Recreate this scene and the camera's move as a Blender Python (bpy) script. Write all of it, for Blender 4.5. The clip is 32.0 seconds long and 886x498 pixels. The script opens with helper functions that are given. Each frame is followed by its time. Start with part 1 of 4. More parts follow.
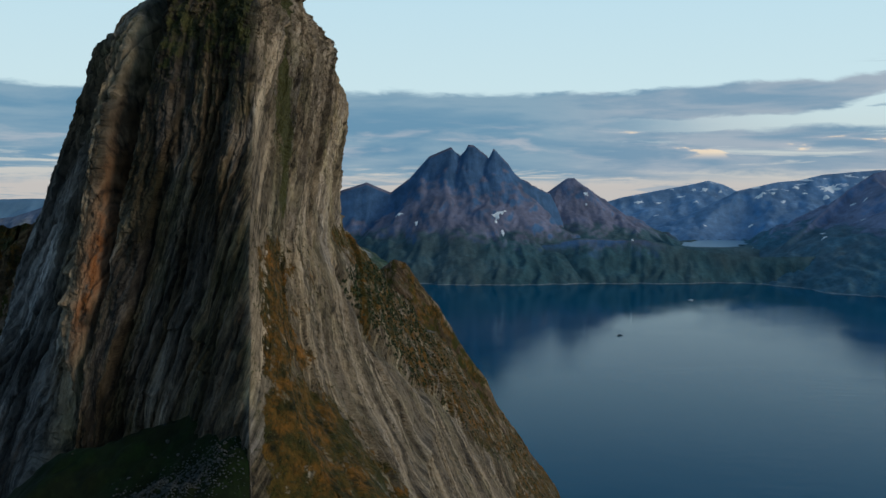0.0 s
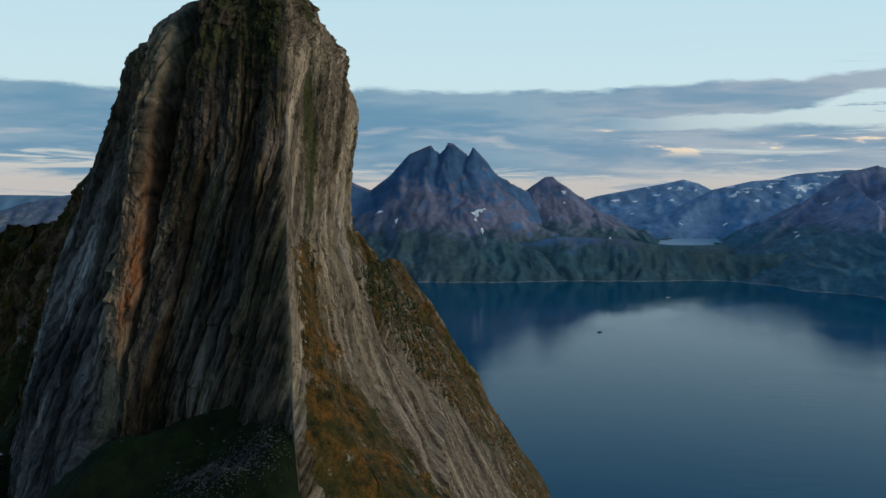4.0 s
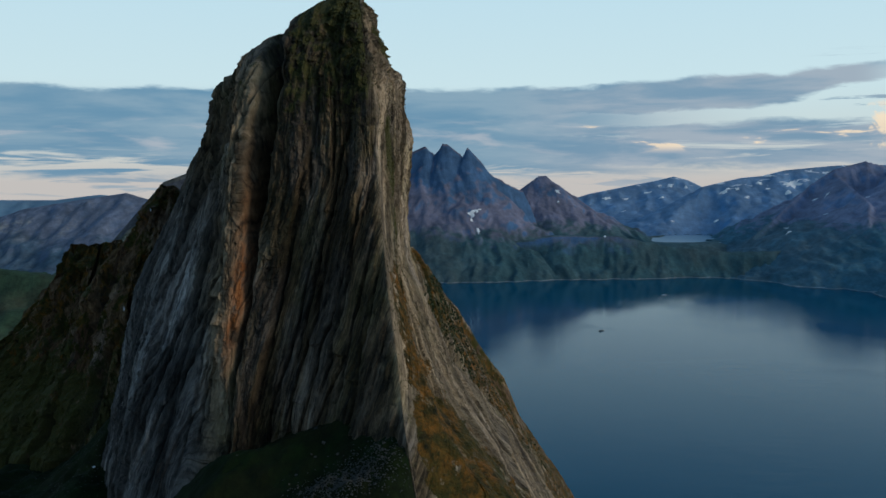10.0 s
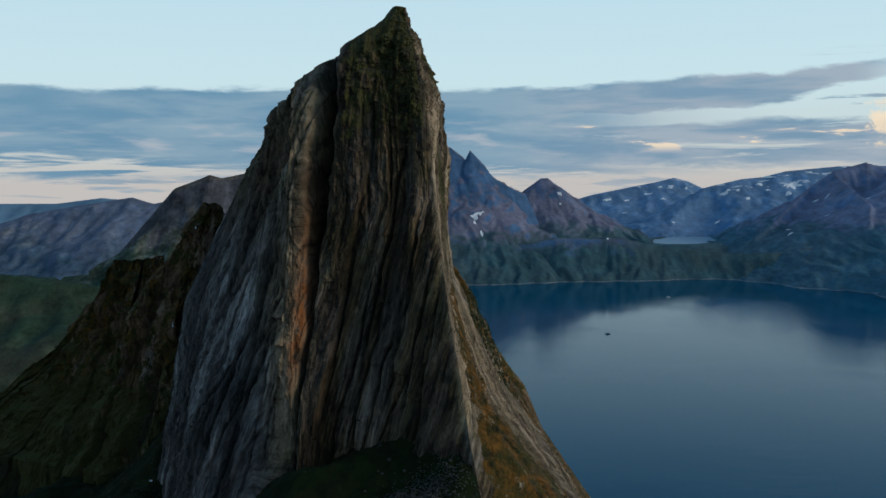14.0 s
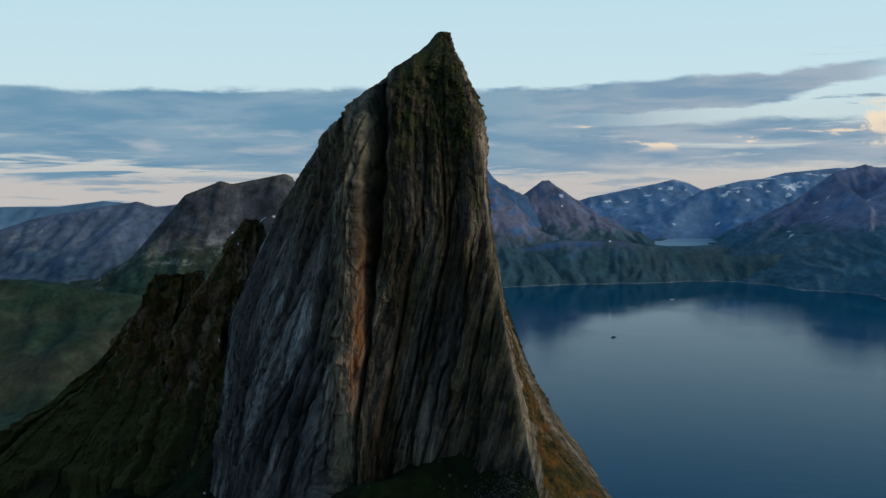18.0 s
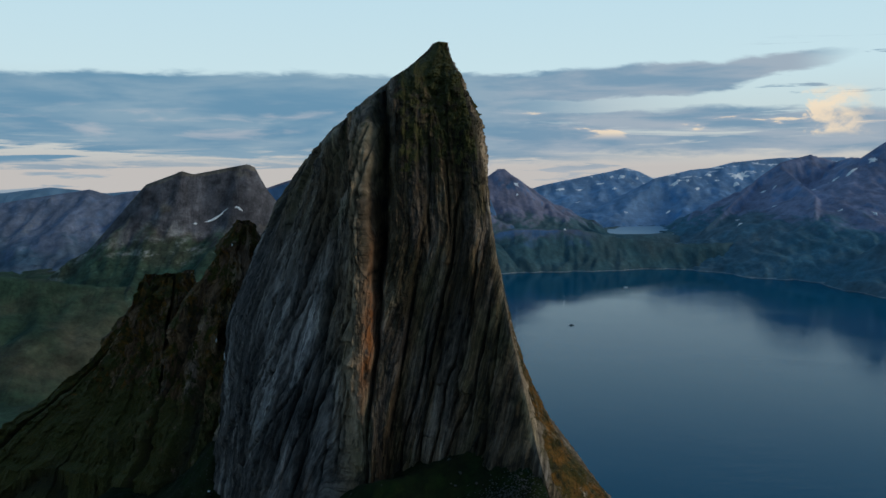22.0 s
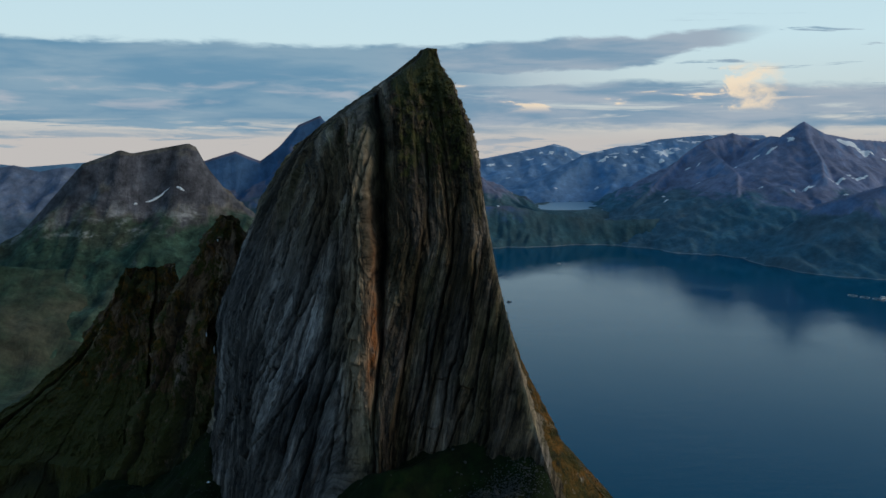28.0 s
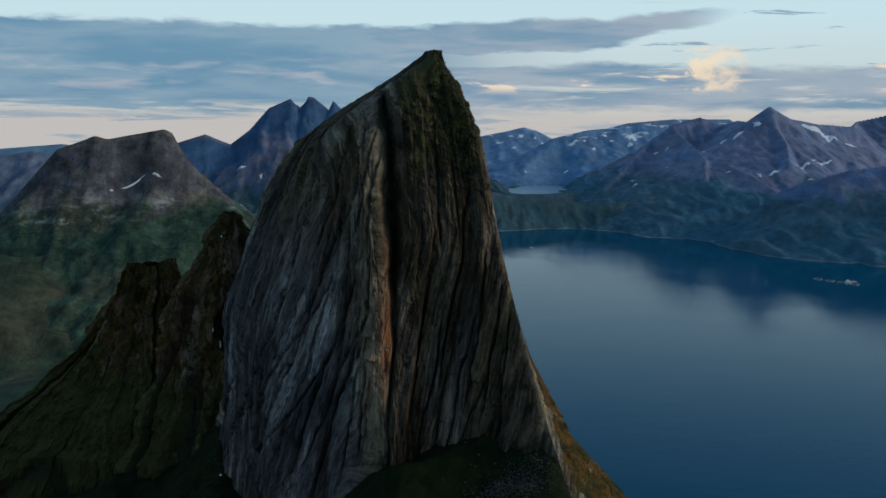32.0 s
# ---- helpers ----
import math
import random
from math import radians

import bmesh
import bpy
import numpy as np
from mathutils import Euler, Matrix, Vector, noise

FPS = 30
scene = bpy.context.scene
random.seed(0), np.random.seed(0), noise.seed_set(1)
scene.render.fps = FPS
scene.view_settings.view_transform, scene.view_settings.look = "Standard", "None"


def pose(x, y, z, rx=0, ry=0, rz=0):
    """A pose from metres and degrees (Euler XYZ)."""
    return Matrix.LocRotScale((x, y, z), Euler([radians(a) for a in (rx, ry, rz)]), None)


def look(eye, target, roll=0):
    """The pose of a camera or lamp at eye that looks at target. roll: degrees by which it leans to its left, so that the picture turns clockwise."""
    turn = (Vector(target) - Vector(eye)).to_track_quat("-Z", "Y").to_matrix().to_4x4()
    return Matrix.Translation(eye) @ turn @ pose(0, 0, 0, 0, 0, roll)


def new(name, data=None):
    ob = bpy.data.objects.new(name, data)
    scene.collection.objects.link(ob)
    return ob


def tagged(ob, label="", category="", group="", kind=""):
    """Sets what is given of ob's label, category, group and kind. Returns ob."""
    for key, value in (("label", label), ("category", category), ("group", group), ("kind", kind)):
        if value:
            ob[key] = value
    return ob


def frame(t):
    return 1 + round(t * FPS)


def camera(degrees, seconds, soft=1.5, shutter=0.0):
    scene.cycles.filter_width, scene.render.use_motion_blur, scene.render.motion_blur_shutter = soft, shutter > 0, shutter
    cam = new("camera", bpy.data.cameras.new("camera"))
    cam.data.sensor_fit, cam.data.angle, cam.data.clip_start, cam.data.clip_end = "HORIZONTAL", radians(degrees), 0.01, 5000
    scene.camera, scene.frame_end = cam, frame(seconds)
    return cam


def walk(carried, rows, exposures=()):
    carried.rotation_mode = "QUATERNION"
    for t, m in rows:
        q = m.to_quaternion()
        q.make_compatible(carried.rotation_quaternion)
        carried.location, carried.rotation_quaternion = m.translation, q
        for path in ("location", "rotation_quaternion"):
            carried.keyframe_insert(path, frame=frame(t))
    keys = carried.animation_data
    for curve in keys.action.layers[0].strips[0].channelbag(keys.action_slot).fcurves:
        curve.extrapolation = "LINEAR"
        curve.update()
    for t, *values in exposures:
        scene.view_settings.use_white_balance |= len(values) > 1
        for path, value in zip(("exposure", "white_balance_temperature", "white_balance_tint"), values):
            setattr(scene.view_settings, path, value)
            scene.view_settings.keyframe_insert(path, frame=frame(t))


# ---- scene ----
cam = camera(53.64, 32.0, soft=1.5)
walk(cam, [
    (0, look((82.59, 186.98, 297.44), (79.048, 286.656, 290.276), 0.270)),
    (1, look((80.85, 181.20, 297.76), (78.217, 280.909, 290.564), 0.307)),
    (2, look((77.67, 176.13, 298.20), (75.783, 275.852, 290.997), 0.429)),
    (2.5, look((75.47, 173.98, 298.52), (73.900, 273.703, 291.263), 0.464)),
    (4.5, look((65.60, 165.73, 300.18), (65.089, 265.445, 292.701), 0.443)),
    (5, look((62.95, 164.18, 300.64), (62.622, 263.896, 293.151), 0.372)),
    (6, look((57.35, 160.36, 302.03), (57.360, 260.076, 294.479), 0.239)),
    (7, look((51.54, 157.37, 303.79), (51.859, 257.074, 296.168), 0.167)),
    (8, look((45.72, 154.05, 305.42), (46.271, 253.753, 297.782), 0.040)),
    (9, look((40.12, 150.58, 307.52), (40.815, 250.277, 299.835), -0.071)),
    (10, look((34.67, 147.40, 309.69), (35.479, 247.104, 302.008), -0.178)),
    (11, look((29.42, 145.07, 311.89), (30.320, 244.774, 304.192), -0.263)),
    (12, look((24.32, 142.29, 314.12), (25.259, 241.988, 306.411), -0.276)),
    (13, look((19.00, 139.74, 316.28), (20.013, 239.443, 308.613), -0.345)),
    (14, look((13.77, 137.02, 318.51), (14.888, 236.718, 310.868), -0.375)),
    (14.5, look((10.97, 136.05, 319.73), (12.139, 235.748, 312.075), -0.418)),
    (16.5, look((0.38, 130.86, 324.28), (1.731, 230.554, 316.600), -0.415)),
    (17, look((-2.16, 129.65, 325.20), (-0.745, 229.348, 317.555), -0.446)),
    (18, look((-7.39, 126.66, 327.43), (-5.902, 226.359, 319.822), -0.488)),
    (19, look((-12.66, 124.37, 329.55), (-10.871, 224.058, 321.846), -0.460)),
    (20, look((-18.05, 121.45, 331.93), (-15.043, 221.071, 323.775), -0.403)),
    (21, look((-23.68, 118.26, 334.29), (-18.534, 217.753, 325.599), -0.308)),
    (22, look((-29.10, 114.66, 336.63), (-21.992, 213.982, 327.388), -0.224)),
    (23, look((-34.72, 111.85, 339.07), (-25.739, 210.956, 329.252), -0.153)),
    (24, look((-39.86, 109.56, 341.27), (-29.277, 208.463, 330.950), -0.091)),
    (25, look((-44.98, 106.95, 343.52), (-32.992, 205.633, 332.696), -0.058)),
    (25.5, look((-47.51, 105.89, 344.74), (-34.937, 204.473, 333.645), -0.003)),
    (27.5, look((-57.95, 101.04, 349.35), (-43.065, 199.187, 337.288), 0.103)),
    (28, look((-60.77, 99.93, 350.56), (-45.310, 197.959, 338.225), 0.169)),
    (29, look((-66.09, 97.92, 352.81), (-49.694, 195.729, 339.955), 0.218)),
    (30, look((-70.91, 96.42, 354.98), (-53.607, 193.999, 341.626), 0.228)),
    (31, look((-76.17, 94.57, 357.33), (-57.907, 191.906, 343.446), 0.318)),
    (32, look((-81.01, 93.09, 359.46), (-61.838, 190.172, 345.073), 0.379)),
], exposures=[(0, 0.02, 5930, 5), (32, -0.02, 5900, 5.5)])

# ---- world and light ----
SUN_FROM = Vector((0.86, -0.28, 0.34)).normalized()
sun_data = bpy.data.lights.new("sun", "SUN")
sun_data.energy, sun_data.angle, sun_data.color = 1.25, radians(22), (1.0, 0.85, 0.66)
sun = new("sun", sun_data)
sun.matrix_world = look(SUN_FROM * 3000, (0, 0, 0))


def node(tree, kind, **values):
    n = tree.nodes.new(kind)
    for key, value in values.items():
        n.inputs[key].default_value = value
    return n


def math_node(tree, op, a, b=None, c=None, clamp=False):
    n = tree.nodes.new("ShaderNodeMath")
    n.operation, n.use_clamp = op, clamp
    for k, v in enumerate((a, b, c)):
        if v is None:
            continue
        if isinstance(v, (int, float)):
            n.inputs[k].default_value = v
        else:
            tree.links.new(v, n.inputs[k])
    return n.outputs[0]


def ramp(tree, fac, stops, smooth=False):
    n = tree.nodes.new("ShaderNodeValToRGB")
    n.color_ramp.interpolation = "EASE" if smooth else "LINEAR"
    els = n.color_ramp.elements
    while len(els) < len(stops):
        els.new(0.5)
    for e, (p, col) in zip(els, stops):
        e.position = p
        e.color = (*col, 1) if isinstance(col, tuple) else (col, col, col, 1)
    tree.links.new(fac, n.inputs[0])
    return n.outputs[0]


def mix(tree, fac, a, b, blend="MIX"):
    n = tree.nodes.new("ShaderNodeMix")
    n.data_type, n.blend_type = "RGBA", blend
    for sock, v in ((n.inputs[0], fac), (n.inputs[6], a), (n.inputs[7], b)):
        if isinstance(v, (int, float)):
            sock.default_value = v
        elif isinstance(v, tuple):
            sock.default_value = (*v, 1)
        else:
            tree.links.new(v, sock)
    return n.outputs[2]


def noise_node(tree, vec, scale, detail=5.0, rough=0.55, distort=0.0):
    n = node(tree, "ShaderNodeTexNoise", Scale=scale, Detail=detail, Roughness=rough, Distortion=distort)
    tree.links.new(vec, n.inputs["Vector"])
    return n.outputs[0]


def mapped(tree, vec, scale=(1, 1, 1), turn=(0, 0, 0), shift=(0, 0, 0)):
    n = tree.nodes.new("ShaderNodeMapping")
    n.inputs["Scale"].default_value, n.inputs["Rotation"].default_value, n.inputs["Location"].default_value = scale, turn, shift
    tree.links.new(vec, n.inputs[0])
    return n.outputs[0]


def build_world():
    world = bpy.data.worlds.new("dusk_sky")
    scene.world = world
    world.use_nodes = True
    t = world.node_tree
    t.nodes.clear()
    out, bg = t.nodes.new("ShaderNodeOutputWorld"), t.nodes.new("ShaderNodeBackground")
    sky = t.nodes.new("ShaderNodeTexSky")
    sky.sky_type, sky.sun_disc = "NISHITA", False
    sky.sun_elevation, sky.sun_rotation = math.asin(SUN_FROM.z), math.atan2(SUN_FROM.x, SUN_FROM.y)
    sky.air_density, sky.dust_density, sky.ozone_density = 1.0, 0.6, 2.0
    co = t.nodes.new("ShaderNodeTexCoord").outputs["Generated"]
    xyz = t.nodes.new("ShaderNodeSeparateXYZ")
    t.links.new(co, xyz.inputs[0])
    x, y, z = xyz.outputs
    flat = math_node(t, "SQRT", math_node(t, "ADD", math_node(t, "MULTIPLY", x, x), math_node(t, "MULTIPLY", y, y)))
    el = math_node(t, "DIVIDE", z, math_node(t, "MAXIMUM", flat, 0.02))
    az = math_node(t, "ARCTAN2", x, y)
    sheet = t.nodes.new("ShaderNodeCombineXYZ")
    t.links.new(az, sheet.inputs[0])
    t.links.new(el, sheet.inputs[1])
    v = sheet.outputs[0]
    lump = noise_node(t, mapped(t, v, (15.0, 62.0, 1)), 1.0, 6, 0.6, 0.3)
    roll = noise_node(t, mapped(t, v, (3.5, 8.0, 1), shift=(2, 5, 0)), 1.0, 3, 0.5)
    elw = math_node(t, "ADD", el, math_node(t, "ADD", math_node(t, "MULTIPLY", math_node(t, "SUBTRACT", lump, 0.5), 0.022),
                                            math_node(t, "MULTIPLY", math_node(t, "SUBTRACT", roll, 0.5), 0.016)))

    def rise(value, lo, hi):
        n = t.nodes.new("ShaderNodeMapRange")
        n.interpolation_type = "SMOOTHSTEP"
        for sock, item in ((n.inputs[0], value), (n.inputs[1], lo), (n.inputs[2], hi)):
            if isinstance(item, (int, float)):
                sock.default_value = item
            else:
                t.links.new(item, sock)
        return n.outputs[0]

    def less(value):
        return math_node(t, "SUBTRACT", 1.0, value, clamp=True)

    def times(*items):
        total = items[0]
        for item in items[1:]:
            total = math_node(t, "MULTIPLY", total, item)
        return total

    streak = noise_node(t, mapped(t, v, (7.0, 95.0, 1)), 1.0, 6, 0.6, 0.5)
    puff = noise_node(t, mapped(t, v, (11.0, 70.0, 1), shift=(9, 4, 0)), 1.0, 5, 0.55, 0.4)
    tone = noise_node(t, mapped(t, v, (6.0, 38.0, 1), shift=(3, 1, 0)), 1.0, 6, 0.55, 0.3)
    # clear air: cream at the horizon, pale and cool above
    clear = ramp(t, math_node(t, "MULTIPLY", el, 2.0, clamp=True), [
        (0.0, (0.58, 0.51, 0.46)), (0.04, (0.65, 0.60, 0.53)), (0.12, (0.62, 0.68, 0.65)), (0.22, (0.63, 0.75, 0.755)), (0.40, (0.57, 0.72, 0.765)), (0.52, (0.49, 0.67, 0.75)), (0.7, (0.32, 0.50, 0.63)), (1.0, (0.15, 0.30, 0.46))])
    # the broad blue-grey bank
    wide = times(rise(elw, 0.001, 0.013), less(rise(elw, 0.099, 0.107)), less(rise(az, 0.10, 0.40)))
    sag = math_node(t, "ADD", el, math_node(t, "MULTIPLY", math_node(t, "MINIMUM", math_node(t, "MAXIMUM", math_node(t, "ADD", az, 0.36), 0.0), 0.12), 0.13))
    slit = times(rise(streak, 0.44, 0.56), rise(el, 0.002, 0.010), less(rise(sag, 0.028, 0.042)))
    wide = times(wide, less(math_node(t, "MULTIPLY", slit, 0.9)))
    # the long wedge beside it, thinning out and rising
    lower = math_node(t, "ADD", 0.070, math_node(t, "MULTIPLY", math_node(t, "MAXIMUM", math_node(t, "SUBTRACT", az, 0.34), 0.0), 0.24))
    upper = math_node(t, "ADD", 0.099, math_node(t, "MULTIPLY", math_node(t, "MAXIMUM", math_node(t, "SUBTRACT", az, 0.10), 0.0), 0.042))
    wedge = times(rise(elw, lower, math_node(t, "ADD", lower, 0.007)), less(rise(elw, upper, math_node(t, "ADD", upper, 0.007))), rise(az, 0.0, 0.12), less(rise(az, 0.44, 0.52)))
    # broken lavender layers under it
    broken = times(rise(elw, 0.010, 0.020), less(rise(elw, 0.056, 0.066)), rise(az, 0.02, 0.14), rise(streak, 0.28, 0.46))
    thin = times(rise(streak, 0.53, 0.62), less(rise(el, 0.006, 0.014)), 0.65)
    shred = times(rise(streak, 0.60, 0.66), rise(el, 0.03, 0.06), less(rise(el, 0.11, 0.14)), rise(az, 0.38, 0.44), 0.9)
    grey = mix(t, rise(tone, 0.36, 0.66), (0.125, 0.255, 0.37), (0.24, 0.345, 0.425))
    lilac = mix(t, rise(tone, 0.36, 0.62), (0.18, 0.285, 0.385), (0.36, 0.40, 0.45))
    cloud = mix(t, rise(az, 0.05, 0.22), grey, lilac)
    blush = times(rise(puff, 0.48, 0.72), rise(el, 0.02, 0.04), less(rise(el, 0.055, 0.08)), 0.5)
    cloud = mix(t, blush, cloud, (0.60, 0.54, 0.53))
    cover = math_node(t, "MAXIMUM", math_node(t, "MAXIMUM", wide, wedge), math_node(t, "MAXIMUM", math_node(t, "MAXIMUM", broken, thin), shred))
    seen_sky = mix(t, math_node(t, "MULTIPLY", cover, 0.93), clear, cloud)
    # the heap of cloud that still catches the sun
    heap = noise_node(t, mapped(t, v, (42.0, 60.0, 1), shift=(1, 6, 0)), 1.0, 6, 0.6, 0.4)
    azw = math_node(t, "ADD", az, math_node(t, "MULTIPLY", math_node(t, "SUBTRACT", heap, 0.5), 0.09))
    sunny = times(rise(azw, 0.460, 0.475), less(rise(azw, 0.505, 0.525)), rise(elw, 0.030, 0.042), less(rise(elw, 0.074, 0.086)), rise(heap, 0.28, 0.62))
    spots = times(rise(puff, 0.60, 0.66), rise(az, 0.12, 0.20), rise(el, 0.03, 0.04), less(rise(el, 0.06, 0.075)))
    seen_sky = mix(t, math_node(t, "MAXIMUM", times(sunny, 0.85), times(spots, 0.8)), seen_sky, (0.98, 0.74, 0.50))
    high = math_node(t, "MULTIPLY", math_node(t, "SUBTRACT", el, 0.25), 1.6, clamp=True)
    scaled = mix(t, 1.0, sky.outputs[0], (0.12, 0.12, 0.12), "MULTIPLY")
    # the sky is dimmer away from the low sun
    facing = math_node(t, "ADD", math_node(t, "MULTIPLY", y, 0.85), math_node(t, "MULTIPLY", x, 0.35))
    dim = ramp(t, math_node(t, "ADD", math_node(t, "MULTIPLY", facing, 0.5), 0.5, clamp=True), [(0.0, 0.60), (0.35, 0.64), (0.80, 1.0)], True)
    both = mix(t, math_node(t, "MULTIPLY", high, 0.5), seen_sky, scaled)
    t.links.new(mix(t, 1.0, both, dim, "MULTIPLY"), bg.inputs[0])
    bg.inputs[1].default_value = 1.0
    t.links.new(bg.outputs[0], out.inputs[0])


build_world()

# ---- numeric noise for the relief ----
_perm = np.random.RandomState(7).permutation(256)
_perm = np.concatenate([_perm, _perm, _perm])
_grad = np.random.RandomState(11).normal(size=(256, 3))
_grad /= np.linalg.norm(_grad, axis=1)[:, None]


def perlin(x, y, z=0.0):
    x, y, z = np.broadcast_arrays(np.asarray(x, float), np.asarray(y, float), np.asarray(z, float))
    xi, yi, zi = (np.floor(q).astype(np.int64) for q in (x, y, z))
    xf, yf, zf = x - xi, y - yi, z - zi
    u, v, w = (q * q * q * (q * (q * 6 - 15) + 10) for q in (xf, yf, zf))
    total = np.zeros(x.shape)
    for a in (0, 1):
        for b in (0, 1):
            for c in (0, 1):
                g = _grad[_perm[_perm[_perm[(xi + a) & 255] + ((yi + b) & 255)] + ((zi + c) & 255)]]
                d = g[..., 0] * (xf - a) + g[..., 1] * (yf - b) + g[..., 2] * (zf - c)
                total += d * (u if a else 1 - u) * (v if b else 1 - v) * (w if c else 1 - w)
    return total * 1.6


def fbm(x, y, z=0.0, octaves=5, gain=0.5):
    total, amp, f = 0.0, 1.0, 1.0
    for k in range(octaves):
        total = total + amp * perlin(x * f + 17.3 * k, y * f - 9.1 * k, np.asarray(z) * f + 3.7 * k)
        amp, f = amp * gain, f * 2.03
    return total


def ridged(x, y, z=0.0, octaves=5, gain=0.5):
    total, amp, f = 0.0, 1.0, 1.0
    for k in range(octaves):
        total = total + amp * (1 - 2 * np.abs(perlin(x * f + 5.3 * k, y * f + 11.7 * k, np.asarray(z) * f)))
        amp, f = amp * gain, f * 2.07
    return total


def grid_mesh(name, x, y, z, keep=None, closed=False, layers=None):
    """A mesh from rows and columns of vertices; keep marks the vertices that stay."""
    rows_n, cols = x.shape
    co = np.stack([x, y, z], -1).reshape(-1, 3)
    idx = np.arange(rows_n * cols).reshape(rows_n, cols)
    if closed:
        idx = np.concatenate([idx, idx[:, :1]], 1)
    quads = np.stack([idx[:-1, :-1], idx[:-1, 1:], idx[1:, 1:], idx[1:, :-1]], -1).reshape(-1, 4)
    if keep is not None:
        k = keep.reshape(-1)
        quads = quads[k[quads].any(1)]
        used = np.unique(quads)
        back = np.zeros(len(co), np.int64)
        back[used] = np.arange(len(used))
        co, quads = co[used], back[quads]
        if layers:
            layers = {n: a.reshape(-1)[used] for n, a in layers.items()}
    me = bpy.data.meshes.new(name)
    me.vertices.add(len(co))
    me.vertices.foreach_set("co", co.astype(np.float32).ravel())
    me.loops.add(quads.size)
    me.loops.foreach_set("vertex_index", quads.astype(np.int32).ravel())
    me.polygons.add(len(quads))
    me.polygons.foreach_set("loop_start", np.arange(0, quads.size, 4, dtype=np.int32))
    me.polygons.foreach_set("use_smooth", np.ones(len(quads), bool))
    for n, a in (layers or {}).items():
        at = me.attributes.new(n, "FLOAT", "POINT")
        at.data.foreach_set("value", np.asarray(a, np.float32).ravel())
    me.update(calc_edges=True)
    me.validate()
    return me


# ---- materials ----
def material(name):
    m = bpy.data.materials.new(name)
    m.use_nodes = True
    t = m.node_tree
    b = t.nodes["Principled BSDF"]
    co = t.nodes.new("ShaderNodeNewGeometry").outputs["Position"]
    return m, t, b, co


def layer(t, name):
    n = t.nodes.new("ShaderNodeAttribute")
    n.attribute_name = name
    return n.outputs["Fac"]


def bump(t, b, height, strength, distance):
    n = node(t, "ShaderNodeBump", Strength=strength, Distance=distance)
    t.links.new(height, n.inputs["Height"])
    t.links.new(n.outputs[0], b.inputs["Normal"])


def plates(t, vec, size):
    """Uneven plates: a tone for each one, and the nearness to its joint."""
    out = []
    for feature, socket in (("F1", "Color"), ("DISTANCE_TO_EDGE", "Distance")):
        n = t.nodes.new("ShaderNodeTexVoronoi")
        n.voronoi_dimensions, n.feature = "2D", feature
        n.inputs["Scale"].default_value = 1.0
        t.links.new(mapped(t, vec, size), n.inputs["Vector"])
        out.append(n.outputs[socket])
    return math_node(t, "MULTIPLY", out[0], 1.0), out[1]


